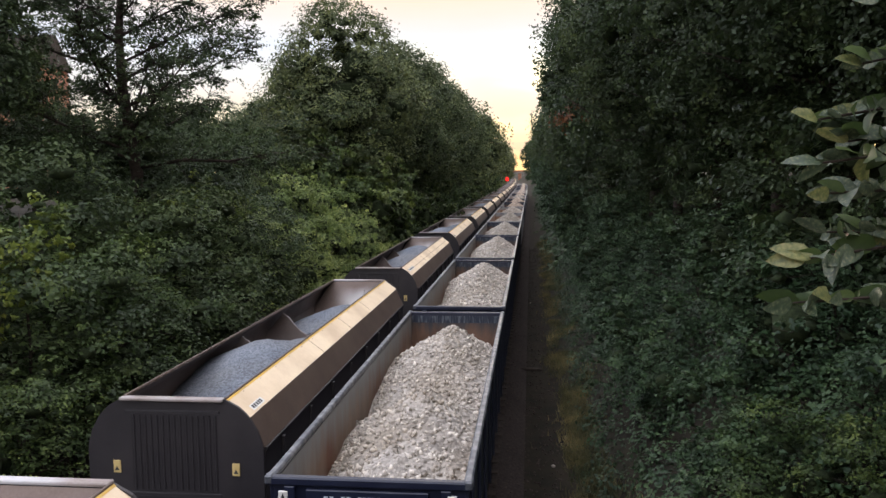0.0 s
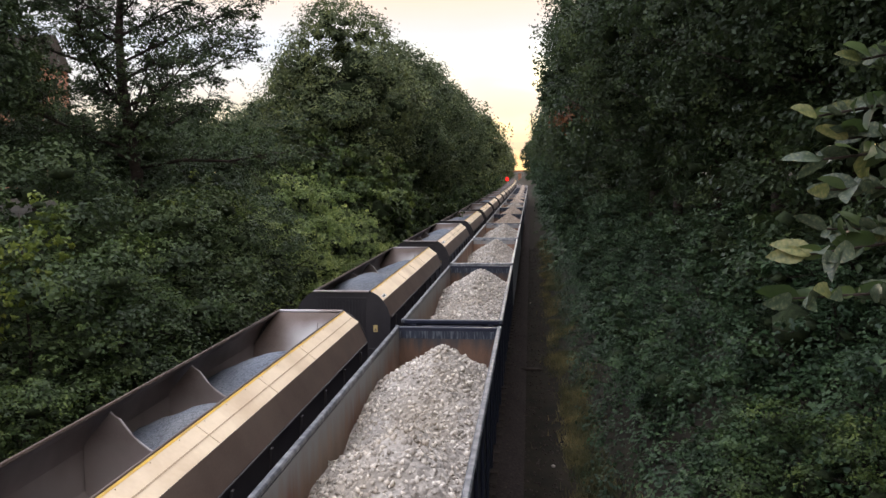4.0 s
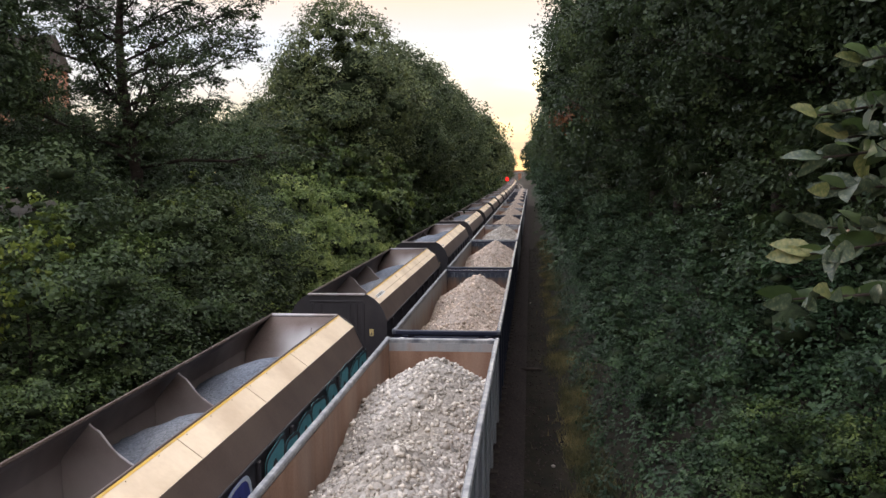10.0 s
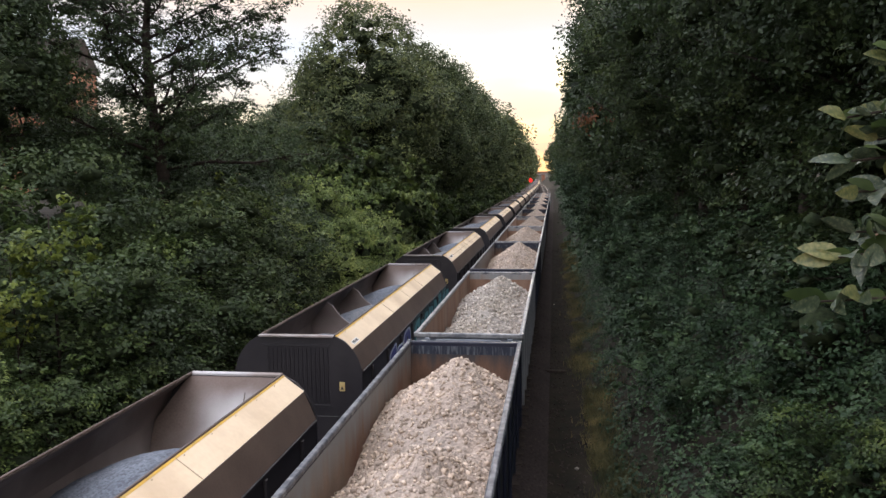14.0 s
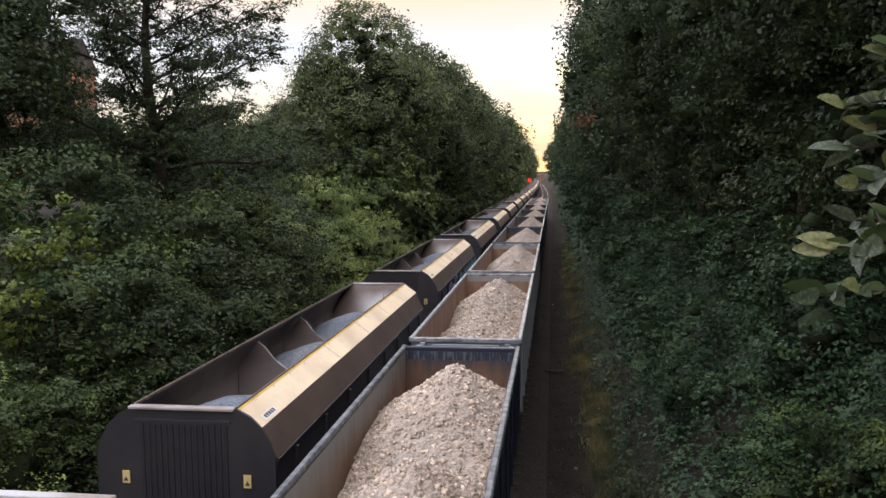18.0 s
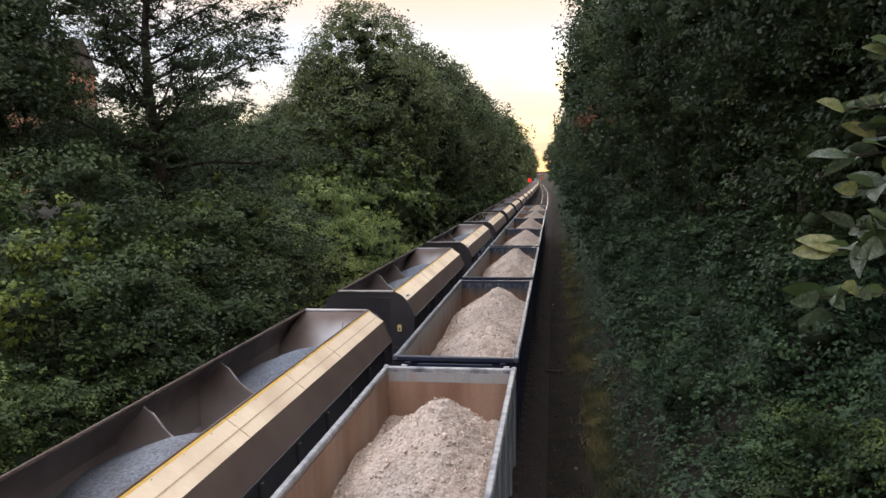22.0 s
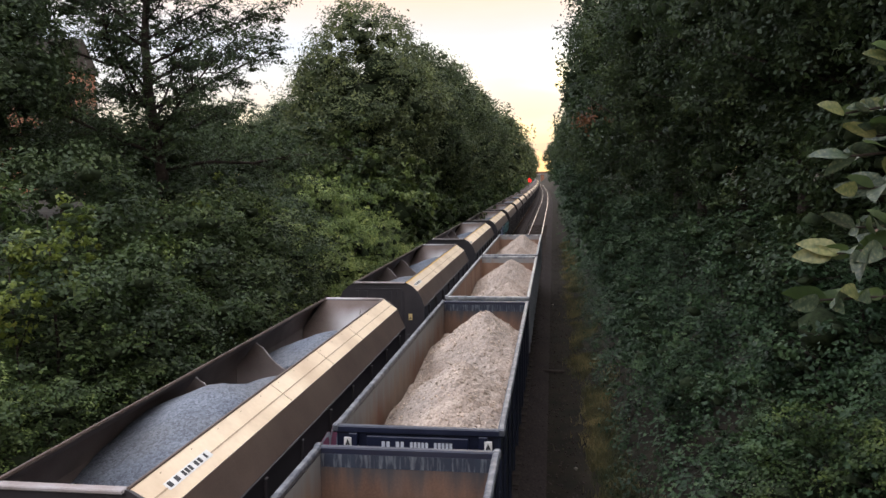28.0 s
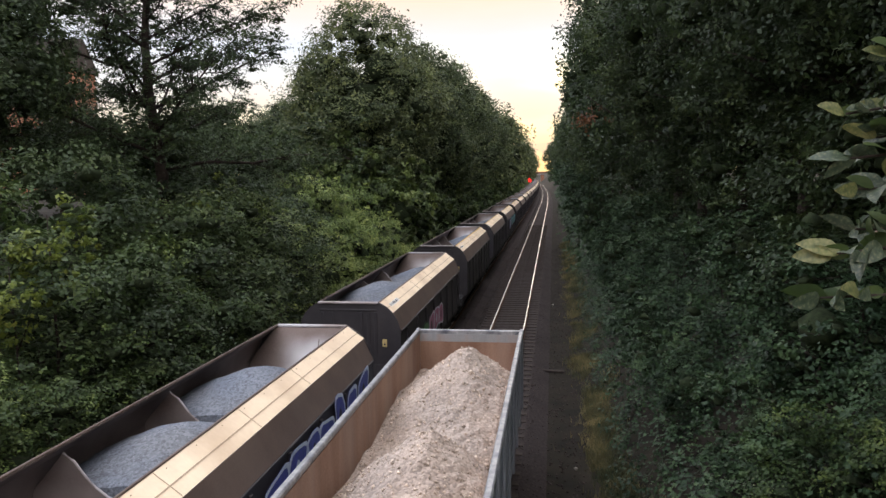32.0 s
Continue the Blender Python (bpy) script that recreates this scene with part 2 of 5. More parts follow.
GREY = surface("paint_grey", (0.20, 0.225, 0.26), (0.29, 0.315, 0.35), scale=2.5, rough=0.5, bump=0.05, stain=(0.13, 0.11, 0.10), stain_scale=1.3, stain_amount=0.4, streak=True)
RIM_WORN = surface("rim_worn_steel", (0.17, 0.175, 0.185), (0.34, 0.34, 0.335), scale=7, rough=0.5, metal=0.3, bump=0.25, stain=(0.045, 0.05, 0.07), stain_scale=2.5, stain_amount=0.7)
RIM_NAVY = surface("rim_navy_scuffed", (0.030, 0.034, 0.046), (0.120, 0.126, 0.140), scale=7, rough=0.5, metal=0.2, bump=0.25, stain=(0.26, 0.26, 0.265), stain_scale=4.5, stain_amount=0.65)
INSIDE_RUST = surface("inside_rust", (0.080, 0.042, 0.026), (0.16, 0.092, 0.060), scale=1.8, rough=0.8, bump=0.3, stain=(0.24, 0.18, 0.145), stain_scale=1.6, stain_amount=0.42, streak=True)
INSIDE_NAVY = surface("inside_dusty_steel", (0.125, 0.085, 0.060), (0.22, 0.155, 0.11), scale=1.6, rough=0.7, bump=0.25, stain=(0.13, 0.045, 0.02), stain_scale=0.9, stain_amount=0.85, streak=True)
INSIDE_GREY = surface("inside_rusty_steel", (0.1688, 0.0850, 0.0500), (0.3125, 0.1938, 0.1313), scale=1.8, rough=0.75, bump=0.25, stain=(0.30, 0.24, 0.20), stain_scale=1.2, stain_amount=0.42, streak=True)
worn_top(INSIDE_RUST, (0.035, 0.037, 0.042), 2.55, 2.95)
worn_top(INSIDE_NAVY, (0.185, 0.185, 0.18), 2.45, 3.0)
INSIDE_BAND = surface("inside_band_blue_scuffed", (0.007, 0.011, 0.026), (0.020, 0.030, 0.048), scale=3.5, rough=0.7, bump=0.15, stain=(0.22, 0.24, 0.25), stain_scale=15.0, stain_amount=0.5, streak=True)
INSIDE_PALE = surface("inside_band_grey_scuffed", (0.20, 0.20, 0.20), (0.34, 0.34, 0.335), scale=3.0, rough=0.6, bump=0.15, stain=(0.20, 0.10, 0.06), stain_scale=3.0, stain_amount=0.6, streak=True)
HOPPER = surface("hopper_dark_paint", (0.0172, 0.0144, 0.0160), (0.0305, 0.0255, 0.0275), scale=1.6, rough=0.55, bump=0.08, stain=(0.0498, 0.0405, 0.0384), stain_scale=0.8, stain_amount=0.35)
HOPPER_BLACK = surface("hopper_black_paint", (0.0133, 0.0113, 0.0135), (0.0235, 0.0202, 0.0233), scale=1.6, rough=0.55, bump=0.08, stain=(0.0383, 0.0320, 0.0325), stain_scale=0.8, stain_amount=0.35)
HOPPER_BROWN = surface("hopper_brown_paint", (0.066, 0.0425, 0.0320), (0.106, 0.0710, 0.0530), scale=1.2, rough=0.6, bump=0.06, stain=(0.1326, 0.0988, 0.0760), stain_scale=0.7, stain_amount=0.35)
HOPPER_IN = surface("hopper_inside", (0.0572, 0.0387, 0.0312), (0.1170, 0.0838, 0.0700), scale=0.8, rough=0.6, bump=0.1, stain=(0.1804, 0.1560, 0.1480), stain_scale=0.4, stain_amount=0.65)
HOPPER_DUST = surface("hopper_dusty_end", (0.16, 0.125, 0.108), (0.30, 0.255, 0.235), scale=0.8, rough=0.75, bump=0.1, stain=(0.50, 0.49, 0.50), stain_scale=0.55, stain_amount=0.75)
def pale_fade(m, pale, x0, x1, z0, z1):
    """Blends a pale dust tone into a sheet, full on one side and below, fading towards the other side and the top edge.
    """
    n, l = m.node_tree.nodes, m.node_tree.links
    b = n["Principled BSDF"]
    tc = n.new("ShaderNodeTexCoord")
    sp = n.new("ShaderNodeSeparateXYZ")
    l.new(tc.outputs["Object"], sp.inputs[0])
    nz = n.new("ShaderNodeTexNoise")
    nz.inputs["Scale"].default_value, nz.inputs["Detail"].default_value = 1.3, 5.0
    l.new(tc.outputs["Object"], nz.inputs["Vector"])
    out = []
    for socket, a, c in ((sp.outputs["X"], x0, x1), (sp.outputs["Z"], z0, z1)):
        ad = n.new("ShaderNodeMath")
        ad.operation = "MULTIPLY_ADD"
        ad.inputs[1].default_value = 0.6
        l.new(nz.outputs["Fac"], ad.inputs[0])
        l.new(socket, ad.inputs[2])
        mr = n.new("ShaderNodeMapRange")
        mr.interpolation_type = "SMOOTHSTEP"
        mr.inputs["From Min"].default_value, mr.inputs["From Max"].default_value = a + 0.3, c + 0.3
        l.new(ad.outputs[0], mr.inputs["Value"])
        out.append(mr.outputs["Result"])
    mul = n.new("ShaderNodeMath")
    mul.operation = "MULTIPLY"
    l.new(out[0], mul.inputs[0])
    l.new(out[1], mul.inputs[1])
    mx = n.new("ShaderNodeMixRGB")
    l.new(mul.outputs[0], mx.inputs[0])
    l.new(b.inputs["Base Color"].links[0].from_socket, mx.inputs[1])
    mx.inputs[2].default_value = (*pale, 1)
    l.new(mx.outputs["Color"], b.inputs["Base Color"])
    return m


# pale dust low on the lining; the lip's shade is painted by the fade
pale_fade(HOPPER_IN, (0.28, 0.232, 0.21), -3.0, -2.6, 3.35, 2.35)
HOPPER_SHEET = pale_fade(surface("hopper_sheet", (0.1148, 0.0818, 0.0660), (0.2025, 0.1518, 0.1294), scale=0.8, rough=0.75, bump=0.1, stain=(0.20, 0.165, 0.15), stain_scale=0.7, stain_amount=0.6), (0.56, 0.54, 0.535), -0.95, 0.15, 3.52, 3.0)
PANEL = surface("panel_sandy", (0.6600, 0.5096, 0.3392), (0.7700, 0.6216, 0.4312), scale=1.0, rough=0.5, bump=0.05, stain=(0.4620, 0.3248, 0.1955), stain_scale=0.7, stain_amount=0.6, object_random=0.10, fine=14)
SEAM = surface("seam_dull", (0.34, 0.245, 0.15), (0.45, 0.34, 0.22), scale=6, rough=0.8)
YELLOW = surface("paint_yellow", (0.62, 0.36, 0.03), (0.72, 0.45, 0.06), scale=5, rough=0.5, stain=(0.30, 0.20, 0.08), stain_scale=2, stain_amount=0.5)
PLATE = surface("plate_white", (0.62, 0.60, 0.55), (0.72, 0.70, 0.66), scale=6, rough=0.6)
PLATE_OCHRE = surface("plate_ochre", (0.48, 0.34, 0.12), (0.60, 0.46, 0.20), scale=6, rough=0.6)
INK = surface("ink_black", (0.02, 0.02, 0.02), (0.04, 0.04, 0.04), scale=5, rough=0.7)
INK_WHITE = surface("ink_white", (0.42, 0.44, 0.47), (0.55, 0.57, 0.60), scale=9, rough=0.6)
UNDER = surface("underframe_black", (0.018, 0.017, 0.017), (0.040, 0.036, 0.034), scale=5, rough=0.8, bump=0.2)
WHEEL = surface("wheel_steel", (0.045, 0.036, 0.030), (0.09, 0.072, 0.06), scale=8, rough=0.7, metal=0.4)
STONE_PALE = surface("stone_pale", (0.4443, 0.3955, 0.3423), (0.6542, 0.5933, 0.5188), scale=2.5, rough=0.9, bump=0.3, object_random=0.06, stain=(0.3420, 0.2800, 0.2050), stain_scale=0.55, stain_amount=0.6, island=0.48)
STONE_BUFF = surface("stone_buff", (0.4606, 0.3600, 0.2732), (0.6420, 0.5180, 0.4096), scale=2.5, rough=0.95, bump=0.3, object_random=0.06, stain=(0.3827, 0.3302, 0.2859), stain_scale=0.6, stain_amount=0.5, island=0.48)
STONE_BLUE = surface("stone_blue_grey", (0.110, 0.122, 0.145), (0.185, 0.200, 0.228), scale=10, rough=0.9, bump=0.5, fine=60, island=0.0)
RUBBLE_PALE = rubble("rubble_pale", (0.3235, 0.2915, 0.2556), (0.4494, 0.4098, 0.3640), 16.0, (0.2611, 0.2184, 0.1638))
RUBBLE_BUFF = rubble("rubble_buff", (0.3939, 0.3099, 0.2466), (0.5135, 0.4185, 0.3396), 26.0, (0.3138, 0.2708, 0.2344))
RUBBLE_BLUE = rubble("rubble_blue_grey", (0.115, 0.128, 0.152), (0.18, 0.196, 0.224), 30.0, (0.20, 0.20, 0.20))
BRICK = surface("brick_red", (0.26, 0.11, 0.07), (0.38, 0.19, 0.12), scale=4, rough=0.9, bump=0.2)
CONCRETE = surface("concrete", (0.22, 0.20, 0.18), (0.34, 0.31, 0.28), scale=2, rough=0.9, bump=0.2)
SIGNAL_RED = glow("signal_red", (1.0, 0.015, 0.015), 2.2)
TEAL = surface("spray_teal", (0.06, 0.22, 0.24), (0.10, 0.32, 0.33), scale=6, rough=0.5)
SPRAY_BLUE = surface("spray_blue", (0.025, 0.035, 0.16), (0.05, 0.06, 0.26), scale=6, rough=0.5)
SPRAY_PINK = surface("spray_pink", (0.34, 0.08, 0.16), (0.46, 0.16, 0.26), scale=6, rough=0.5)
SPRAY_PALE = surface("spray_pale", (0.42, 0.47, 0.52), (0.55, 0.60, 0.64), scale=6, rough=0.5)
SPRAY_GREEN = surface("spray_green", (0.05, 0.16, 0.05), (0.09, 0.26, 0.08), scale=6, rough=0.5)

# ---------------------------------------------------------------- mesh helpers
rng = np.random.default_rng(7)


def geo(*pieces):
    """Join (verts, faces) pieces into one."""
    vs, fs = [], []
    for v, f in pieces:
        o = len(vs)
        vs += [tuple(p) for p in v]
        fs += [tuple(i + o for i in q) for q in f]
    return vs, fs


def slab(x0, x1, y0, y1, z0, z1):
    v = [(x, y, z) for z in (z0, z1) for y in (y0, y1) for x in (x0, x1)]
    return v, [(0, 2, 3, 1), (4, 5, 7, 6), (0, 1, 5, 4), (2, 6, 7, 3), (0, 4, 6, 2), (1, 3, 7, 5)]


def rounded(x0, x1, y0, y1, z0, z1, r=0.01):
    """A box with bevelled edges."""
    bm = bmesh.new()
    bmesh.ops.create_cube(bm, size=1.0)
    for v in bm.verts:
        v.co = Vector(((x0 + x1) / 2 + v.co.x * (x1 - x0), (y0 + y1) / 2 + v.co.y * (y1 - y0), (z0 + z1) / 2 + v.co.z * (z1 - z0)))
    bmesh.ops.bevel(bm, geom=bm.edges[:], offset=r, segments=1, affect="EDGES")
    bm.verts.index_update()
    out = [tuple(v.co) for v in bm.verts], [tuple(v.index for v in f.verts) for f in bm.faces]
    bm.free()
    return out


def prism_y(outline, y0, y1):
    """Extrude a closed x-z outline along y."""
    n = len(outline)
    v = [(x, y0, z) for x, z in outline] + [(x, y1, z) for x, z in outline]
    f = [(i, (i + 1) % n, n + (i + 1) % n, n + i) for i in range(n)]
    return v, f + [tuple(range(n - 1, -1, -1)), tuple(range(n, 2 * n))]


def tube(points, radii, sides=8):
    """A tapered tube along points."""
    vs, fs = [], []
    pts = [Vector(p) for p in points]
    for i, p in enumerate(pts):
        d = (pts[min(i + 1, len(pts) - 1)] - pts[max(i - 1, 0)]).normalized()
        a = d.orthogonal().normalized() if abs(d.z) < 0.9 else Vector((1, 0, 0))
        a = (a - d * a.dot(d)).normalized()
        b = d.cross(a)
        for k in range(sides):
            t = 2 * math.pi * k / sides
            vs.append(tuple(p + (a * math.cos(t) + b * math.sin(t)) * radii[i]))
    for i in range(len(pts) - 1):
        for k in range(sides):
            fs.append((i * sides + k, i * sides + (k + 1) % sides, (i + 1) * sides + (k + 1) % sides, (i + 1) * sides + k))
    fs.append(tuple(range(sides - 1, -1, -1)))
    fs.append(tuple(range((len(pts) - 1) * sides, len(pts) * sides)))
    return vs, fs


def disc_x(x0, x1, y, z, r, sides=20):
    """A wheel-like disc with its axle along x."""
    return tube([(x0, y, z), (x0 + 0.01, y, z), (x1 - 0.01, y, z), (x1, y, z)], [r * 0.97, r, r, r * 0.97], sides)


def mesh_of(name, g, mat, smooth=False):
    me = bpy.data.meshes.new(name)
    me.from_pydata(g[0], [], g[1])
    me.materials.append(mat)
    if smooth:
        me.shade_smooth()
    return me


def part(name, g, mat, parent=None, label="", smooth=False):
    """One mesh object, under a thing or under a part."""
    ob = new(name, g if isinstance(g, bpy.types.Mesh) else mesh_of(name, g, mat, smooth))
    ob.parent = parent
    return tagged(ob, label)


def leaf_geo(centres, normals, length, width, spin_seed=1, droop=0.15):
    """Folded, pointed leaves: two triangles each, as numpy arrays."""
    r = np.random.default_rng(spin_seed)
    n = len(centres)
    nm = normals / np.maximum(np.linalg.norm(normals, axis=1, keepdims=True), 1e-6)
    a = r.normal(size=(n, 3))
    a -= nm * (a * nm).sum(1, keepdims=True)
    a /= np.maximum(np.linalg.norm(a, axis=1, keepdims=True), 1e-6)
    b = np.cross(nm, a)
    L, W = length[:, None], width[:, None]
    base = centres - a * L * 0.5
    tip = centres + a * L * 0.5 - nm * L * droop
    s1 = centres + b * W * 0.5 - a * L * 0.06 + nm * W * 0.12
    s2 = centres - b * W * 0.5 - a * L * 0.06 + nm * W * 0.12
    v = np.stack([base, s1, tip, s2], 1).reshape(-1, 3)
    i = np.arange(n)[:, None] * 4
    f = np.concatenate([i + [0, 1, 2], i + [0, 2, 3]], 1).reshape(-1, 3)
    return v, f


def tri_mesh(name, v, f, mat, smooth=False):
    """A mesh from numpy vertices and triangles, filled quickly."""
    me = bpy.data.meshes.new(name)
    me.vertices.add(len(v))
    me.vertices.foreach_set("co", np.asarray(v, dtype=np.float32).ravel())
    me.loops.add(len(f) * 3)
    me.loops.foreach_set("vertex_index", np.asarray(f, dtype=np.int32).ravel())
    me.polygons.add(len(f))
    me.polygons.foreach_set("loop_start", np.arange(0, len(f) * 3, 3, dtype=np.int32))
    me.polygons.foreach_set("loop_total", np.full(len(f), 3, dtype=np.int32))
    me.update(calc_edges=True)
    me.validate()
    me.materials.append(mat)
    if smooth:
        me.shade_smooth()
    return me


# ---------------------------------------------------------------- the line's way
def line_x(y):
    """Centre of the nearer track: straight, then a long bend to the left."""
    return -2.08 + 0.0022 * y - 6.0e-5 * max(0.0, y - 165.0) ** 2


def line_turn(y):
    return math.atan(0.0022 - 12.0e-5 * max(0.0, y - 165.0))


SPACING = 3.42          # between the two track centres


def on_line(y, side):
    """Pose of a wagon whose near end is at y on the nearer (0) or farther (1) track."""
    a = line_turn(y + 6)
    return pose(line_x(y) - side * SPACING, y, 0, 0, 0, -math.degrees(a))


def value_noise(x, y, s, seed=0.0):
    return noise.noise(Vector((x * s, y * s, seed)))

# ---------------------------------------------------------------- ground, track
def ground_height(x, y):
    """Height of the ground across the cutting, from the offset to the line."""
    u = x - (line_x(min(y, 600.0)) + 2.2)
    prof = [(-400, 6.0), (-60, 5.5), (-22, 4.6), (-14, 2.4), (-10, 0.7), (-8.3, -0.35), (-7.6, -0.45), (0.6, -0.45), (1.6, -0.25), (3.0, 0.8),
            (5.5, 3.2), (8.5, 5.0), (14, 5.8), (60, 6.0), (400, 6.0)]
    z = prof[0][1] if u <= prof[0][0] else prof[-1][1]
    for (a, za), (b, zb) in zip(prof, prof[1:]):
        if a <= u <= b:
            z = za + (zb - za) * (u - a) / (b - a)
    if u < -9 or u > 2:
        z += 0.25 * value_noise(x, y, 0.35)
    return z


def build_ground():
    xs = [-2500, -900, -400, -200, -100, -60, -40, -30, -24, -20, -17, -14.5, -12.5, -11, -10, -9.2, -8.4, -7.6, -6, -4, -2, 0.6, 1.1, 1.6, 2.2, 3,
          3.8, 4.6, 5.5, 6.5, 7.5, 8.5, 10, 12, 15, 20, 30, 60, 120, 400, 1000, 2500]
    ys = [-300, -120, -60, -30, -15] + list(np.arange(-8, 120, 2.0)) + list(np.arange(120, 620, 12.0)) + [700, 850, 1100, 1500, 2200, 3200]
    v = []
    for y in ys:
        off = line_x(min(y, 600.0)) + 2.2
        for x in xs:
            v.append((x + (off if abs(x) < 300 else 0), y, ground_height(x + off, y) if abs(x) < 300 else 6.0))
    n = len(xs)
    f = [(j * n + i, j * n + i + 1, (j + 1) * n + i + 1, (j + 1) * n + i) for j in range(len(ys) - 1) for i in range(n - 1)]
    ob = part("ground", (v, f), SOIL, smooth=True)
    tagged(ob, "dark earth of a railway cutting under scrub", "ground", kind="structure")


def sweep(section, y0, y1, step, shift=0.0, close=True):
    """An x-z section carried along the line."""
    ys = np.arange(y0, y1 + 0.01, step)
    n = len(section)
    v = [(line_x(y) + shift + x, y, z) for y in ys for x, z in section]
    f = []
    m = n if close else n - 1
    for j in range(len(ys) - 1):
        for i in range(m):
            a, b = j * n + i, j * n + (i + 1) % n
            f.append((a, b, b + n, a + n))
    return v, f


def build_track(side):
    shift = -side * SPACING
    thing = tagged(new("railway_track"), "railway track with bright worn rails on dark brown ballast", "railway track", "running lines", "structure")
    bed = [(-1.75, -0.46), (-1.35, -0.20), (1.35, -0.20), (1.95, -0.46)]
    part("ballast_bed", sweep(bed, -20, 560, 4.0, shift, close=False), BALLAST, thing)
    web = [(-0.065, -0.155), (0.065, -0.155), (0.065, -0.14), (0.012, -0.115), (0.012, -0.045), (0.034, -0.03), (0.034, -0.006), (0.028, 0.0),
           (-0.028, 0.0), (-0.034, -0.006), (-0.034, -0.03), (-0.012, -0.045), (-0.012, -0.115), (-0.065, -0.14)]
    for s in (-0.7525, 0.7525):
        rail = part("rail", sweep([(x + s, z) for x, z in web], -20, 560, 4.0, shift), RAIL_SIDE, thing)
        part("rail_head", sweep([(s - 0.022, 0.001), (s + 0.022, 0.001), (s + 0.026, 0.004), (s - 0.026, 0.004)][::-1], -20, 560, 4.0, shift), RAIL_TOP, rail, "bright polished running surface")
    if side == 0:
        me = mesh_of("sleeper", rounded(-1.3, 1.3, -0.125, 0.125, -0.26, -0.165, 0.012), SLEEPER)
        for k in range(150):
            y = 8 + k * 0.70
            s = part("sleeper", me, SLEEPER, thing)
            s.matrix_basis = pose(line_x(y), y, 0.0, 0, 0, float(rng.normal() * 0.6))
    # loose ballast stones
    r = np.random.default_rng(30 + side)
    cnt = 9000 if side == 0 else 1500
    y = 6 + 74 * r.random(cnt) ** 1.4
    u = r.uniform(-1.7, 3.1, cnt) if side == 0 else r.uniform(-2.2, 1.7, cnt)
    z = np.where(np.abs(u) < 1.35, -0.20, np.where(u > 1.9, -0.45, -0.20 - (np.abs(u) - 1.35) * 0.48))
    keep = ~((np.abs(np.abs(u) - 0.75) < 0.10))
    pts = np.stack([np.array([line_x(q) for q in y]) + shift + u, y, z + 0.01], 1)[keep]
    part("ballast_stones", stone_scatter("ballast_stones", pts, 0.03, 0.055, BALLAST_STONE, 40 + side), BALLAST_STONE, thing)["kind"] = "stuff"


def stone_scatter(name, pts, small, large, mat, seed):
    """Angular broken stones, eight faces each."""
    r = np.random.default_rng(seed)
    n = len(pts)
    oct_v = np.array([(1, 0, 0), (-1, 0, 0), (0, 1, 0), (0, -1, 0), (0, 0, 1), (0, 0, -1)], float)
    oct_f = np.array([(0, 2, 4), (2, 1, 4), (1, 3, 4), (3, 0, 4), (2, 0, 5), (1, 2, 5), (3, 1, 5), (0, 3, 5)])
    q = r.normal(size=(n, 4))
    q /= np.linalg.norm(q, axis=1, keepdims=True)
    w, x, y, z = q.T
    R = np.stack([1 - 2 * (y * y + z * z), 2 * (x * y - z * w), 2 * (x * z + y * w), 2 * (x * y + z * w), 1 - 2 * (x * x + z * z), 2 * (y * z - x * w),
                  2 * (x * z - y * w), 2 * (y * z + x * w), 1 - 2 * (x * x + y * y)], 1).reshape(n, 3, 3)
    size = small + (large - small) * r.random(n) ** 2.2
    shape = oct_v[None] * r.uniform(0.6, 1.25, (n, 6, 1)) + r.normal(size=(n, 6, 3)) * 0.16
    shape *= r.uniform(0.6, 1.2, (n, 1, 3))
    v = np.einsum("nij,nkj->nki", R, shape) * size[:, None, None] + pts[:, None, :]
    f = oct_f[None] + (np.arange(n) * 6)[:, None, None]
    return tri_mesh(name, v.reshape(-1, 3), f.reshape(-1, 3), mat)


# ---------------------------------------------------------------- wagon running gear
def bogie_parts(thing, y, shared):
    """Two-axle bogie: side frames, springs, axles and wheels."""
    if "frame" not in shared:
        side = [(-1.15, 0.42), (-0.95, 0.62), (-0.35, 0.66), (-0.25, 0.80), (0.25, 0.80), (0.35, 0.66), (0.95, 0.62), (1.15, 0.42), (0.8, 0.36), (0.45, 0.46), (-0.45, 0.46), (-0.8, 0.36)]
        pr = prism_y(side, 0.92, 1.04)
        fr = [(yy, xx, zz) for xx, yy, zz in pr[0]]
        g1 = ([(x, y2, z) for x, y2, z in fr], pr[1])
        g2 = ([(-x, y2, z) for x, y2, z in fr], pr[1])
        shared["frame"] = mesh_of("bogie_frame", geo(g1, g2, rounded(-0.95, 0.95, -0.2, 0.2, 0.55, 0.75)), UNDER)
        shared["wheel"] = mesh_of("wheel", geo(disc_x(-0.065, 0.065, 0, 0, 0.46, 12), disc_x(-0.09, -0.06, 0, 0, 0.49, 12), disc_x(0.06, 0.12, 0, 0, 0.13, 10)), WHEEL)
        shared["axle"] = mesh_of("axle", tube([(-0.72, 0, 0), (0.72, 0, 0)], [0.07, 0.07], 8), WHEEL)
    b = part("bogie", shared["frame"], UNDER, thing)
    b.location = (0, y, 0)
    for dy in (-0.9, 0.9):
        a = part("axle", shared["axle"], WHEEL, b)
        a.location = (0, dy, 0.46)
        for s in (-1, 1):
            w = part("wheel", shared["wheel"], WHEEL, b)
            w.matrix_basis = pose(0.75 * s, dy, 0.46, 0, 0, 0 if s > 0 else 180)


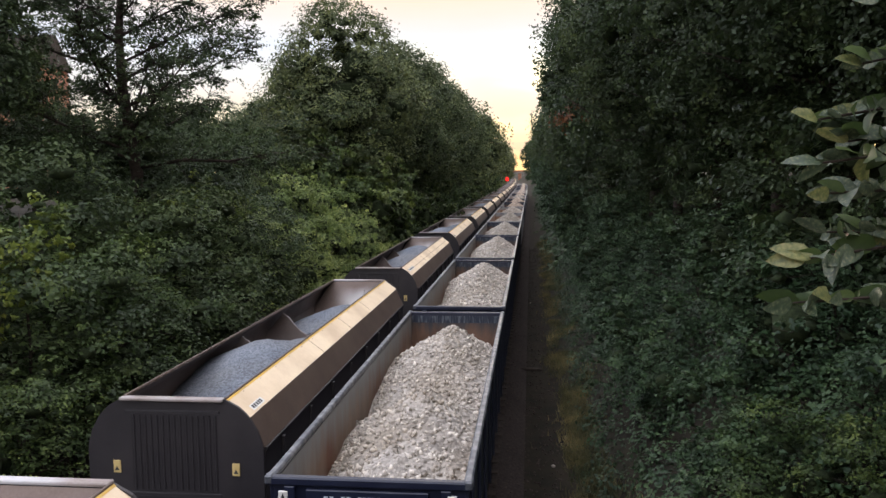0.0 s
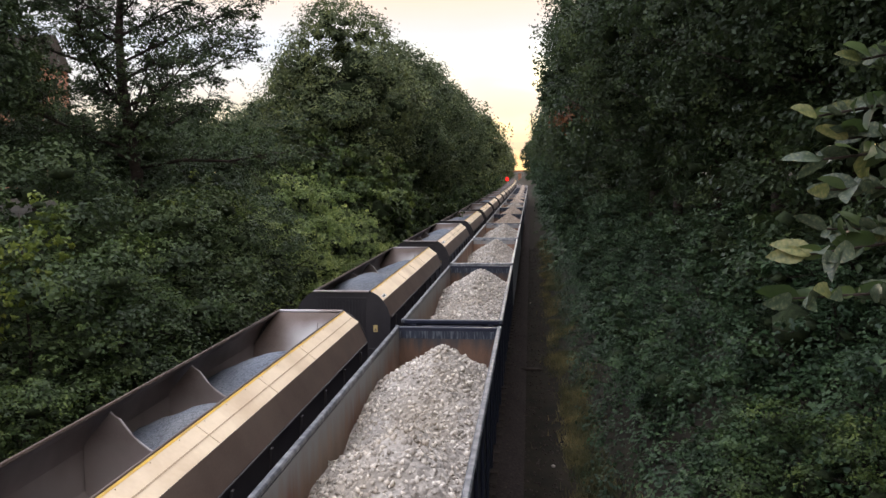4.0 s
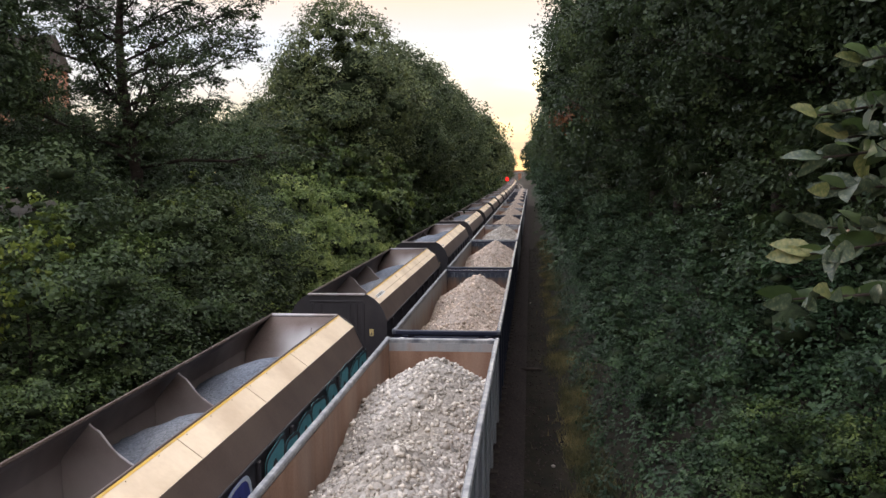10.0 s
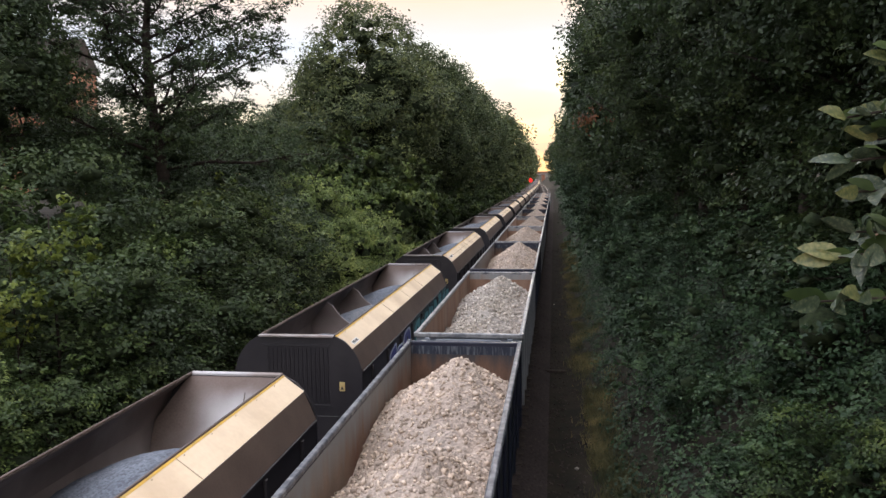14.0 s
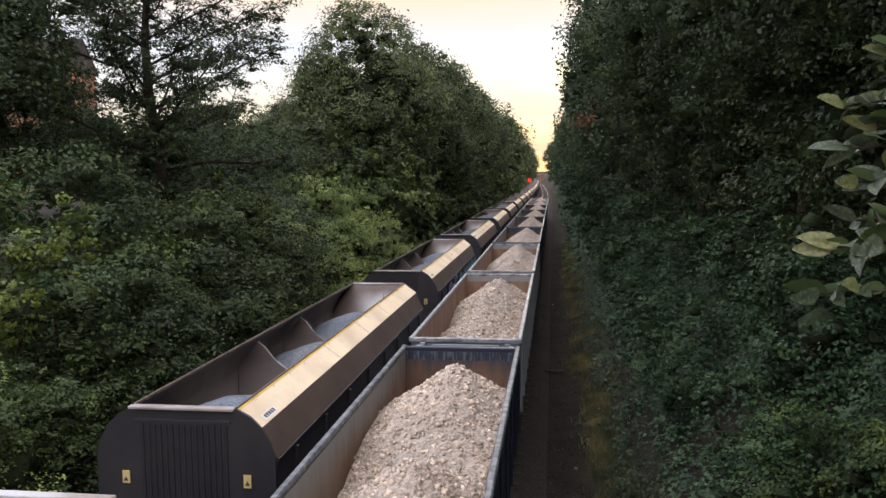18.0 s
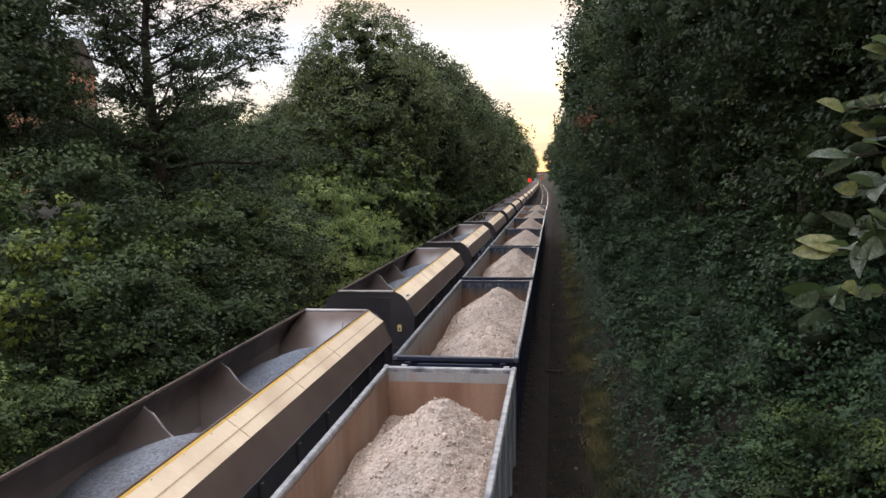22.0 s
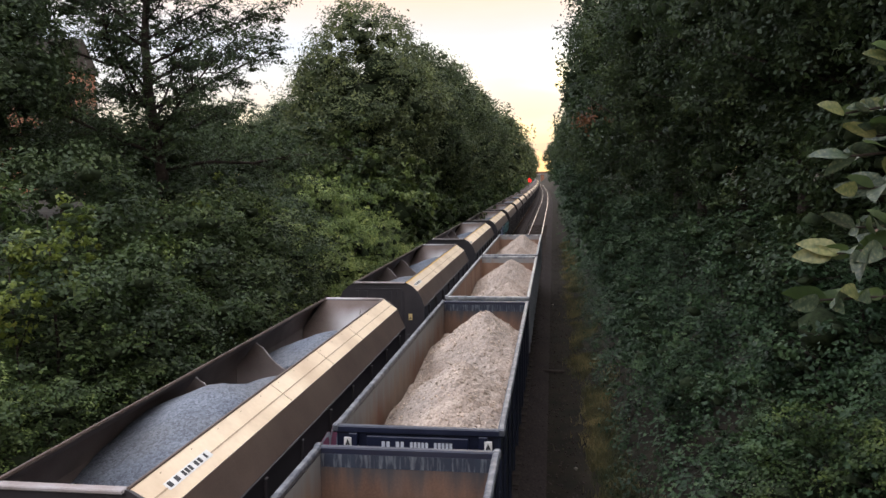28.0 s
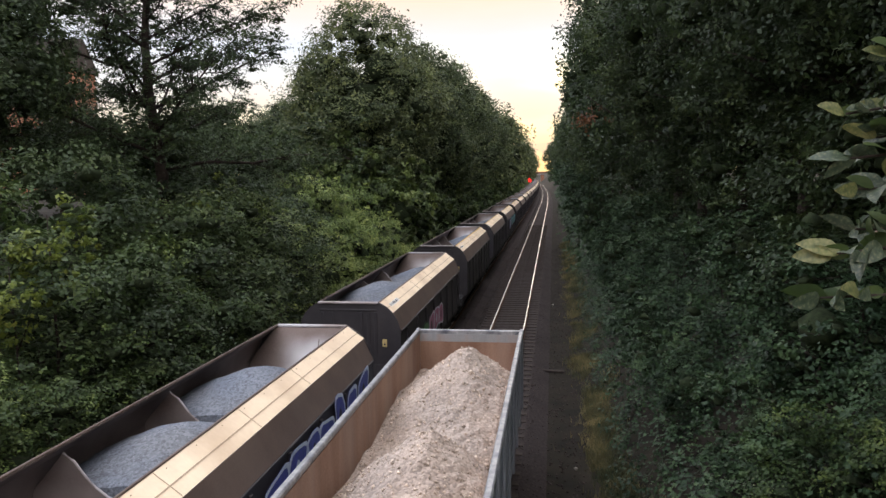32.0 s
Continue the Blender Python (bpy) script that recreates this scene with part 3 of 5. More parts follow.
def buffer_parts(thing, y, way, shared, z=1.05):
    if "buffer" not in shared:
        t = tube([(0, 0, 0), (0, 0.30, 0), (0, 0.31, 0), (0, 0.50, 0), (0, 0.51, 0), (0, 0.54, 0)], [0.10, 0.10, 0.06, 0.06, 0.21, 0.20], 14)
        shared["buffer"] = mesh_of("buffer", t, UNDER)
        shared["coupling"] = mesh_of("coupling", geo(tube([(0, 0, 0), (0, 0.35, -0.05), (0, 0.55, -0.2)], [0.05, 0.05, 0.04], 8)), UNDER)
    for s in (-0.87, 0.87):
        b = part("buffer", shared["buffer"], UNDER, thing)
        b.matrix_basis = pose(s, y, z, 0, 0, 0 if way > 0 else 180)
    c = part("coupling", shared["coupling"], UNDER, thing)
    c.matrix_basis = pose(0, y, z - 0.05, 0, 0, 0 if way > 0 else 180)


def bars(widths, x, z, height, gap, depth=0.004):
    """A row of plain bars that stands for lettering, on a face turned to -y."""
    out, at = [], x - (sum(widths) + gap * (len(widths) - 1)) / 2
    for w in widths:
        k = max(1, int(round(w / (height * 0.62))))
        cell = w / k
        for i in range(k):
            out.append(slab(at + i * cell + cell * 0.15, at + (i + 1) * cell - cell * 0.15, -depth, 0, z - height / 2, z + height / 2))
        at += w + gap
    return geo(*out)


# ---------------------------------------------------------------- box wagon
BOX_L, BOX_W, BOX_TOP, BOX_FLOOR = 12.39, 2.60, 3.17, 1.28
BOX_PITCH, BOX_FIRST = 13.422, 9.97


def box_wagon(paint, inside, rim_mat, label, shared, band=True):
    thing = tagged(new("box_wagon"), label, "railway wagon", "box wagons of the stone train")
    h, t, top, low = BOX_W / 2, 0.045, BOX_TOP, BOX_FLOOR
    L = BOX_L
    for s in (-1, 1):
        side = part("side_wall", rounded(min(s * (h - t), s * h), max(s * (h - t), s * h), 0.0, L, low, top - 0.10, 0.006), paint, thing)
        part("side_lining", slab(min(s * (h - t - 0.008), s * (h - t)), max(s * (h - t - 0.008), s * (h - t)), 0.06, L - 0.06, low, top - 0.105), inside, side)
        rib_g = rounded(min(s * h, s * (h + 0.055)), max(s * h, s * (h + 0.055)), -0.06, 0.06, low + 0.02, top - 0.12, 0.015)
        me = shared.setdefault(("rib", paint.name, s), mesh_of("stanchion", rib_g, paint))
        for k in range(9):
            part("stanchion", me, paint, side).location = (0, 0.35 + k * (L - 0.7) / 8, 0)
        part("top_rail", rounded(min(s * (h - 0.06), s * (h + 0.05)), max(s * (h - 0.06), s * (h + 0.05)), -0.02, L + 0.02, top - 0.10, top, 0.022), rim_mat, thing, "scuffed steel capping rail")
    for y0, y1, out in ((0.0, t, -1), (L - t, L, 1)):
        end = part("end_wall", rounded(-h + t, h - t, y0, y1, low, top - 0.10, 0.006), paint, thing)
        iy = (y1, y1 + 0.008) if out < 0 else (y0 - 0.008, y0)
        part("end_lining", slab(-h + t + 0.01, h - t - 0.01, *iy, low, top - 0.30), INSIDE_RUST if band else INSIDE_GREY, end)
        part("end_band", slab(-h + t + 0.01, h - t - 0.01, *iy, top - 0.295, top - 0.105), INSIDE_BAND if band else INSIDE_PALE, end, "scuffed painted band with scrape marks")
        oy = (-0.075, t) if out < 0 else (L - t, L + 0.075)
        part("end_capping", rounded(-h - 0.05, h + 0.05, *oy, top - 0.12, top - 0.005, 0.02), rim_mat if not band else paint, thing)
        for s in (-1, 1):
            part("corner_casting", rounded(s * h - 0.055, s * h + 0.06, oy[0] - 0.006, oy[1] + 0.02, top - 0.11, top + 0.018, 0.025), rim_mat, thing, "worn pale corner casting")
            part("end_post", rounded(s * (h - 0.28) - 0.07, s * (h - 0.28) + 0.07, (-0.09 if out < 0 else L), (0.0 if out < 0 else L + 0.09), low, top - 0.12, 0.012), paint, end)
        ey = -0.11 if out < 0 else L + 0.03
        part("end_rib", rounded(-h, h, ey, ey + 0.08, 2.10, 2.22, 0.02), paint, end)
    # near end plates
    board = part("number_board", rounded(-0.80, 0.80, -0.100, -0.02, 2.68, 3.02, 0.012), paint, thing, "flat end board with a row of characters")
    ink = INK_WHITE if band else INK
    at = -0.57
    for w in (0.15, 0.15, 0.30, 0.30):
        part("number_bar", bars([w], at + w / 2, 2.89, 0.105, 0.0), ink, board).location.y = -0.101
        at += w + 0.075
    for s in (-1, 1):
        w = part("warning_plate", rounded(s * 1.10 - 0.06, s * 1.10 + 0.06, -0.105, -0.07, 2.83, 2.99, 0.006), PLATE, thing, "small white warning plate with a black triangle")
        tri = ([(-0.042, 0, -0.045), (0.042, 0, -0.045), (0.0, 0, 0.055), (-0.042, -0.003, -0.045), (0.042, -0.003, -0.045), (0.0, -0.003, 0.055)],
               [(0, 2, 1), (3, 4, 5), (0, 1, 4, 3), (1, 2, 5, 4), (2, 0, 3, 5)])
        q = part("triangle", tri, INK, w)
        q.location = (s * 1.10, -0.106, 2.91)
    part("floor_plate", rounded(-h + t, h - t, t, L - t, low - 0.08, low + 0.02, 0.01), inside, thing)
    part("underframe", geo(rounded(-h + 0.05, -h + 0.30, -0.25, L + 0.25, 0.92, 1.20), rounded(h - 0.30, h - 0.05, -0.25, L + 0.25, 0.92, 1.20),
                           rounded(-h + 0.05, h - 0.05, -0.30, -0.12, 0.85, 1.22), rounded(-h + 0.05, h - 0.05, L + 0.12, L + 0.30, 0.85, 1.22),
                           rounded(-0.25, 0.25, 0, L, 0.85, 1.18)), UNDER, thing)
    for y in (2.0, L - 2.0):
        bogie_parts(thing, y, shared)
    buffer_parts(thing, -0.28, -1, shared)
    buffer_parts(thing, L + 0.28, 1, shared)
    return thing


def heap_height(x, y, peaks, base):
    z = base
    for px, py, pz, slope in peaks:
        run = (y - py) * (0.95 if y > py else 0.52)
        z = max(z, pz - slope * (math.sqrt(((x - px) * 1.12) ** 2 + run ** 2 + 0.012) - 0.11))
    return z


def stone_load(seed, peaks, base, mat, bed, label, stones, small, large):
    """A tipped heap of broken stone that fills a box wagon: body and loose stones on it."""
    thing = tagged(new("stone_load"), label, "stone heap", "loads of the stone train")
    h = BOX_W / 2 - 0.06
    nx, ny = 26, 110
    v = []
    r = np.random.default_rng(seed)

    def top(x, y):
        z = heap_height(x, y, peaks, base)
        z += 0.07 * noise.noise(Vector((x * 1.3, y * 1.3, seed * 3.1))) + 0.05 * noise.noise(Vector((x * 3.5, y * 3.5, seed * 1.7)))
        return max(z, BOX_FLOOR + 0.05)
    for j in range(ny + 1):
        for i in range(nx + 1):
            x, y = -h + 2 * h * i / nx, 0.07 + (BOX_L - 0.14) * j / ny
            v.append((x, y, top(x, y) + (0.018 * r.normal() if 0 < i < nx else 0)))
    f = [(j * (nx + 1) + i, j * (nx + 1) + i + 1, (j + 1) * (nx + 1) + i + 1, (j + 1) * (nx + 1) + i) for j in range(ny) for i in range(nx)]
    part("mound", (v, f), bed, thing)
    px, py = r.uniform(-h + 0.03, h - 0.03, stones), r.uniform(0.12, BOX_L - 0.12, stones)
    pts = np.array([(a, b, top(a, b) + 0.008) for a, b in zip(px, py)])
    part("rubble_layer", stone_scatter("rubble_layer", pts, small, large, mat, seed + 5), mat, thing)["kind"] = "stuff"
    return thing


# ---------------------------------------------------------------- hopper wagon
HOP_L, HOP_PITCH, HOP_FIRST = 13.726, 17.148, -5.32


def shell(profile, y0, y1, thick=0.03):
    """A bent side plate: the profile with a thickness, along y."""
    inner = [(x - thick, z - thick * 0.5) for x, z in profile]
    return prism_y(profile + inner[::-1], y0, y1)


def mirror(g):
    return [(-x, y, z) for x, y, z in g[0]], [tuple(reversed(f)) for f in g[1]]


def end_outline(top=3.62):
    arc = [(0.83, top), (1.05, 3.50), (1.21, 3.34), (1.34, 3.12), (1.42, 2.86)]
    right = arc + [(1.42, 1.30), (1.10, 1.05)]
    return right + [(-x, z) for x, z in reversed(right)]


def hopper_wagon(label, shared, ribs, yellow_edge):
    thing = tagged(new("hopper_wagon"), label, "railway wagon", "hopper wagons of the aggregate train")
    L = HOP_L
    for s in (-1, 1):
        def mk(g):
            return g if s > 0 else mirror(g)
        body = part("side_plate", mk(shell([(1.42, 2.86), (1.42, 1.30), (1.10, 1.10)], 0.05, L - 0.05, 0.03)), HOPPER, thing, "dark lower side plate")
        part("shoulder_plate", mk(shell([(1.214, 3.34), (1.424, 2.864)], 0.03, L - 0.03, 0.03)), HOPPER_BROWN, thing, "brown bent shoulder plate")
        # sandy on the +x side only, brown on the other
        panel = part("top_panel", mk(shell([(0.83, 3.625), (1.214, 3.344)], 0.0, L, 0.03)), PANEL if s > 0 else HOPPER_BROWN, thing, "sandy sloping top panel" if s > 0 else "")
        if s > 0:
            for k, y in enumerate((L * 0.33, L * 0.52, L * 0.70)):
                part("panel_seam", shell([(0.835, 3.6295), (1.212, 3.3545)], y, y + 0.010, 0.008), SEAM, panel)
            if ribs < 8:
                part("panel_crease", shell([(1.050, 3.4705), (1.066, 3.4588)], 0.02, L - 0.02, 0.006), SEAM, panel)
            bolt = shared.setdefault("bolt", mesh_of("bolt", tube([(0, 0, -0.004), (0, 0, 0.012)], [0.008, 0.007], 6), SEAM))
            for k in range(16):
                o = part("bolt", bolt, SEAM, panel)
                o.matrix_basis = pose(0.895, 0.6 + k * (L - 1.2) / 15, 3.581, 0, 36, 0)
            if yellow_edge:
                part("yellow_edge", shell([(0.828, 3.632), (0.876, 3.597)], 0.0, L, 0.010), YELLOW, panel, "yellow painted edge stripe")
            if ribs > 8:
                pl = part("number_panel", shell([(1.095, 3.4385), (1.185, 3.373)], 0.28, 0.80, 0.006), PLATE, panel, "white plate with a row of dark characters")
                rows, xa, za, xb, zb = ((0.32, 0.76),), 1.112, 3.430, 1.168, 3.389
            else:
                pl = part("number_panel", shell([(1.00, 3.508), (1.095, 3.4385)], 0.45, 1.65, 0.006), PLATE, panel, "white strip with a row of dark characters")
                rows, xa, za, xb, zb = ((0.49, 0.62), (0.67, 0.80), (0.86, 1.14), (1.20, 1.41), (1.48, 1.56)), 1.015, 3.5005, 1.080, 3.4530
            for a, b in rows:
                m = max(1, int((b - a) / 0.075))
                g = [shell([(xa, za), (xb, zb)], a + (b - a) * i / m + 0.006, a + (b - a) * (i + 0.68) / m + 0.006, 0.004) for i in range(m)]
                part("number_bar", geo(*g), INK, pl)
        part("lip", mk(tube([(0.825, 0.0, 3.625), (0.825, L, 3.625)], [0.022, 0.022], 8)), HOPPER_BROWN, panel)
        part("side_strake", mk(rounded(1.42, 1.45, 0.05, L - 0.05, 2.80, 2.86, 0.008)), HOPPER, body)
        for k in range(8):
            me = shared.setdefault(("hrib", s), mesh_of("side_rib", mk(rounded(1.42, 1.475, -0.05, 0.05, 1.32, 2.78, 0.012)), HOPPER))
            part("side_rib", me, HOPPER, body).location = (0, 0.9 + k * (L - 1.8) / 7, 0)
    skin = HOPPER_BLACK if ribs > 8 else HOPPER
    out = end_outline()
    for y0, y1, near in ((-0.04, 0.01, True), (L - 0.01, L + 0.04, False)):
        end = part("end_plate", prism_y(out, y0, y1), skin, thing, "dark rounded end plate with pressed ribs")
        top_y = (-0.10, 0.05) if near else (L - 0.05, L + 0.10)
        part("end_capping", rounded(-0.86, 0.80, *top_y, 3.585, 3.635, 0.012), HOPPER_DUST, thing, "dusty top edge")
        deep = 0.014 if ribs > 8 else 0.022
        ry = (-0.04 - deep, -0.04) if near else (L + 0.04, L + 0.04 + deep)
        xs = np.linspace(-0.66, 0.66, ribs) if ribs > 8 else (-0.74, -0.46, 0.34, 0.54, 0.74)
        me = shared.setdefault(("erib", ribs, near), mesh_of("end_rib", rounded(-0.022 if ribs > 8 else -0.045, 0.022 if ribs > 8 else 0.045, *ry, 2.15, 3.36, 0.012), skin))
        for x in xs:
            part("end_rib", me, skin, end).location = (float(x), 0, 0)
        part("end_band", rounded(-0.80, 0.74, *ry, 3.38, 3.44, 0.012), skin, end)
        part("end_band", rounded(-0.80, 0.74, *ry, 2.05, 2.12, 0.012), skin, end)
        if near and ribs < 8:
            part("drain_hole", tube([(0.0, -0.041, 2.55), (0.0, -0.046, 2.55)], [0.07, 0.07], 10), INK, end, "dark hole in the end plate")
        if near:
            for x in (-0.95, 0.98):
                w = part("warning_plate", rounded(x - 0.06, x + 0.06, -0.065, -0.045, 2.42, 2.62, 0.005), PLATE_OCHRE, end, "small ochre warning plate")
                tri = ([(x - 0.04, -0.067, 2.46), (x + 0.04, -0.067, 2.46), (x, -0.067, 2.53), (x - 0.04, -0.069, 2.46), (x + 0.04, -0.069, 2.46), (x, -0.069, 2.53)],
                       [(0, 2, 1), (3, 4, 5), (0, 1, 4, 3), (1, 2, 5, 4), (2, 0, 3, 5)])
                part("warning_mark", tri, INK, w)
    # sloping inner sheets of the hopper
    for a, b in (((0.05, 3.58), (1.05, 1.5)), ((L - 0.05, 3.58), (L - 1.05, 1.5))):
        (y0, z0), (y1, z1) = a, b
        w0, w1 = 0.86, 1.36
        g = ([(-w0, y0, z0), (w0, y0, z0), (w1, y0 + (y1 - y0) * 0.35, z0 + (z1 - z0) * 0.35), (w1, y1, z1), (-w1, y1, z1), (-w1, y0 + (y1 - y0) * 0.35, z0 + (z1 - z0) * 0.35)], [(0, 1, 2, 3, 4, 5)])
        sheet = part("end_sheet", g, HOPPER_SHEET, thing, "dust-whitened sloping end sheet")
        sg = 1 if y1 > y0 else -1
        rows = [(y0 + sg * (3.58 - z) * 0.4808 + sg * 0.012, z + 0.008) for z in (3.33, 2.45)]
        part("sheet_seam", ([(x, y, z) for y, z in rows for x in (0.20, 0.215)] + [(x, y - sg * 0.02, z - 0.01) for y, z in rows for x in (0.20, 0.215)],
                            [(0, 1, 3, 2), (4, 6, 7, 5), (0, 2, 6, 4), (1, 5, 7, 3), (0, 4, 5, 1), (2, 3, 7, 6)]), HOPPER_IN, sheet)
        part("sheet_ledge", rounded(-0.84, 0.84, min(y0, y0 + sg * 0.07), max(y0, y0 + sg * 0.13), 3.34, 3.365, 0.008), HOPPER_SHEET, sheet)
    lining = [(0.86, 3.57), (1.18, 3.33), (1.385, 2.86), (1.385, 2.2), (0.75, 1.25)]
    for s in (-1, 1):
        g = prism_y(lining + [(x - 0.01, z - 0.006) for x, z in lining][::-1], 0.05, L - 0.05)
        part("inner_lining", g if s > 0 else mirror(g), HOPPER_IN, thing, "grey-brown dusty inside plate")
    # cross partitions with a hollow top edge
    for y in (L * 0.40, L * 0.62):
        xs = np.linspace(-1.36, 1.36, 19)
        topz = [3.50 - 0.72 * (1 - (x / 0.86) ** 2) if abs(x) < 0.86 else 3.50 - (abs(x) - 0.86) * 1.15 for x in xs]
        v = [(float(x), y + d, z) for d in (-0.02, 0.02) for x, z in zip(xs, topz)] + [(float(x), y + d, 1.3) for d in (-0.02, 0.02) for x in xs]
        n = len(xs)
        f = []
        for i in range(n - 1):
            f += [(i, i + 1, 2 * n + i + 1, 2 * n + i)[::-1], (n + i, n + i + 1, 3 * n + i + 1, 3 * n + i), (i, i + 1, n + i + 1, n + i)]
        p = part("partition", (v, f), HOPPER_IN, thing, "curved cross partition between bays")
        part("partition_edge", tube([(float(x), y, z + 0.01) for x, z in zip(xs, topz) if abs(x) < 0.95], [0.018] * sum(abs(x) < 0.95 for x in xs), 6), HOPPER_DUST, p)
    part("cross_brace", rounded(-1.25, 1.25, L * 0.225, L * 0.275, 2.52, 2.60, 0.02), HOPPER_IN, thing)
    part("underframe", geo(rounded(-1.25, -0.95, -1.1, L + 1.1, 0.92, 1.22), rounded(0.95, 1.25, -1.1, L + 1.1, 0.92, 1.22), rounded(-1.25, 1.25, -1.15, -0.9, 0.88, 1.22),
                           rounded(-1.25, 1.25, L + 0.9, L + 1.15, 0.88, 1.22)), UNDER, thing)
    for y0, y1 in ((-0.9, -0.05), (L + 0.05, L + 0.9)):
        part("end_platform", rounded(-1.2, 1.2, y0, y1, 1.23, 1.28, 0.01), UNDER, thing)
        rail_y = y0 + 0.05 if y0 < 0 else y1 - 0.05
        part("handrail", geo(tube([(1.1, rail_y, 1.25), (1.1, rail_y, 2.1), (0.4, rail_y, 2.1), (0.4, rail_y, 1.25)], [0.018] * 4, 6)), UNDER, thing)
    part("discharge_gear", geo(rounded(-0.9, 0.9, L * 0.25, L * 0.42, 0.45, 1.1, 0.03), rounded(-0.9, 0.9, L * 0.55, L * 0.72, 0.45, 1.1, 0.03)), UNDER, thing)
    for y in (0.9, L - 0.9):
        bogie_parts(thing, y, shared)
    buffer_parts(thing, -1.12, -1, shared)
    buffer_parts(thing, L + 1.12, 1, shared)
    return thing


def gravel_load(seed, tops):
    """Fine blue-grey gravel in the three bays of a hopper."""
    thing = tagged(new("gravel_load"), "fine blue-grey gravel heaped in the bays of a hopper", "gravel heap", "loads of the aggregate train")
    r = np.random.default_rng(seed)
    L = HOP_L
    bays = ((0.35, L * 0.40 - 0.04), (L * 0.40 + 0.04, L * 0.62 - 0.04), (L * 0.62 + 0.04, L - 0.35))
    for (y0, y1), (peak, px, py) in zip(bays, tops):
        nx, ny = 18, 30
        v = []
        cy = y0 + (y1 - y0) * py
        for j in range(ny + 1):
            y = y0 + (y1 - y0) * j / ny
            for i in range(nx + 1):
                x = -1.34 + 2.68 * i / nx
                d = math.hypot((x - px) * 0.80, (y - cy) * 0.72)
                z = peak - 0.58 * (math.sqrt(d * d + 0.12) - 0.35) + 0.03 * noise.noise(Vector((x * 2, y * 2, seed)))
                lim = 1.36 - max(0.0, (1.9 - z)) * 0.5
                if z > 2.86:
                    lim = 1.36 - (z - 2.86) * 0.46
                v.append((max(-lim, min(lim, x)), y, z + 0.008 * r.normal()))
        f = [(j * (nx + 1) + i, j * (nx + 1) + i + 1, (j + 1) * (nx + 1) + i + 1, (j + 1) * (nx + 1) + i) for j in range(ny) for i in range(nx)]
        w = nx + 1
        edge = [i for i in range(w)] + [j * w + nx for j in range(1, ny + 1)] + [ny * w + i for i in range(nx - 1, -1, -1)] + [j * w for j in range(ny - 1, 0, -1)]
        low = len(v)
        v += [(v[i][0] * 0.96, v[i][1], 1.35) for i in edge]
        m = len(edge)
        f += [(edge[i], edge[(i + 1) % m], low + (i + 1) % m, low + i)[::-1] for i in range(m)]
        part("mound", (v, f), RUBBLE_BLUE, thing, smooth=False)
    return thing


def spray_marks(wagon, y0, count, fill, edge, seed, z0=1.95, tall=0.84):
    """Large sprayed letter-like shapes with outlines along the lower side of a wagon."""
    r = np.random.default_rng(seed)
    y = y0
    for k in range(count):
        w = float(r.uniform(0.75, 1.15))
        cz, n = z0 + tall / 2 + float(r.normal() * 0.06), 18
        ring = []
        for i in range(n):
            a = 2 * math.pi * i / n
            q = 1 + 0.16 * math.sin(2 * a + k) + 0.10 * math.sin(3 * a + 2 * k)
            ring.append((y + w / 2 + w * 0.52 * q * math.copysign(abs(math.cos(a)) ** 0.6, math.cos(a)), cz + tall * 0.5 * q * math.copysign(abs(math.sin(a)) ** 0.6, math.sin(a))))
        v = [(x, a, b) for x in (1.478, 1.482) for a, b in ring]
        f = [(i, (i + 1) % n, n + (i + 1) % n, n + i) for i in range(n)] + [tuple(range(n, 2 * n))]
        m = part("spray_mark", (v, f), fill, wagon, "sprayed letter-like shape with a pale outline")
        pts = [(1.486, a, b) for a, b in ring]
        v2, f2 = [], []
        for i, (x, a, b) in enumerate(pts):
            dy, dz = a - (y + w / 2), b - cz
            v2 += [(x, a, b), (x, a - dy * 0.16, b - dz * 0.16)]
        f2 = [(2 * i, (2 * i + 2) % (2 * n), (2 * i + 3) % (2 * n), 2 * i + 1) for i in range(n)]
        part("outline", (v2, f2), edge, m)
        hole = [(1.485, y + w / 2 + 0.13 * w * math.cos(t), cz + 0.2 * tall * math.sin(t)) for t in np.linspace(0, 2 * math.pi, 12, endpoint=False)]
        part("inner_stroke", (hole, [tuple(range(12))]), edge if k % 2 else INK, m)
        y += w * 1.02

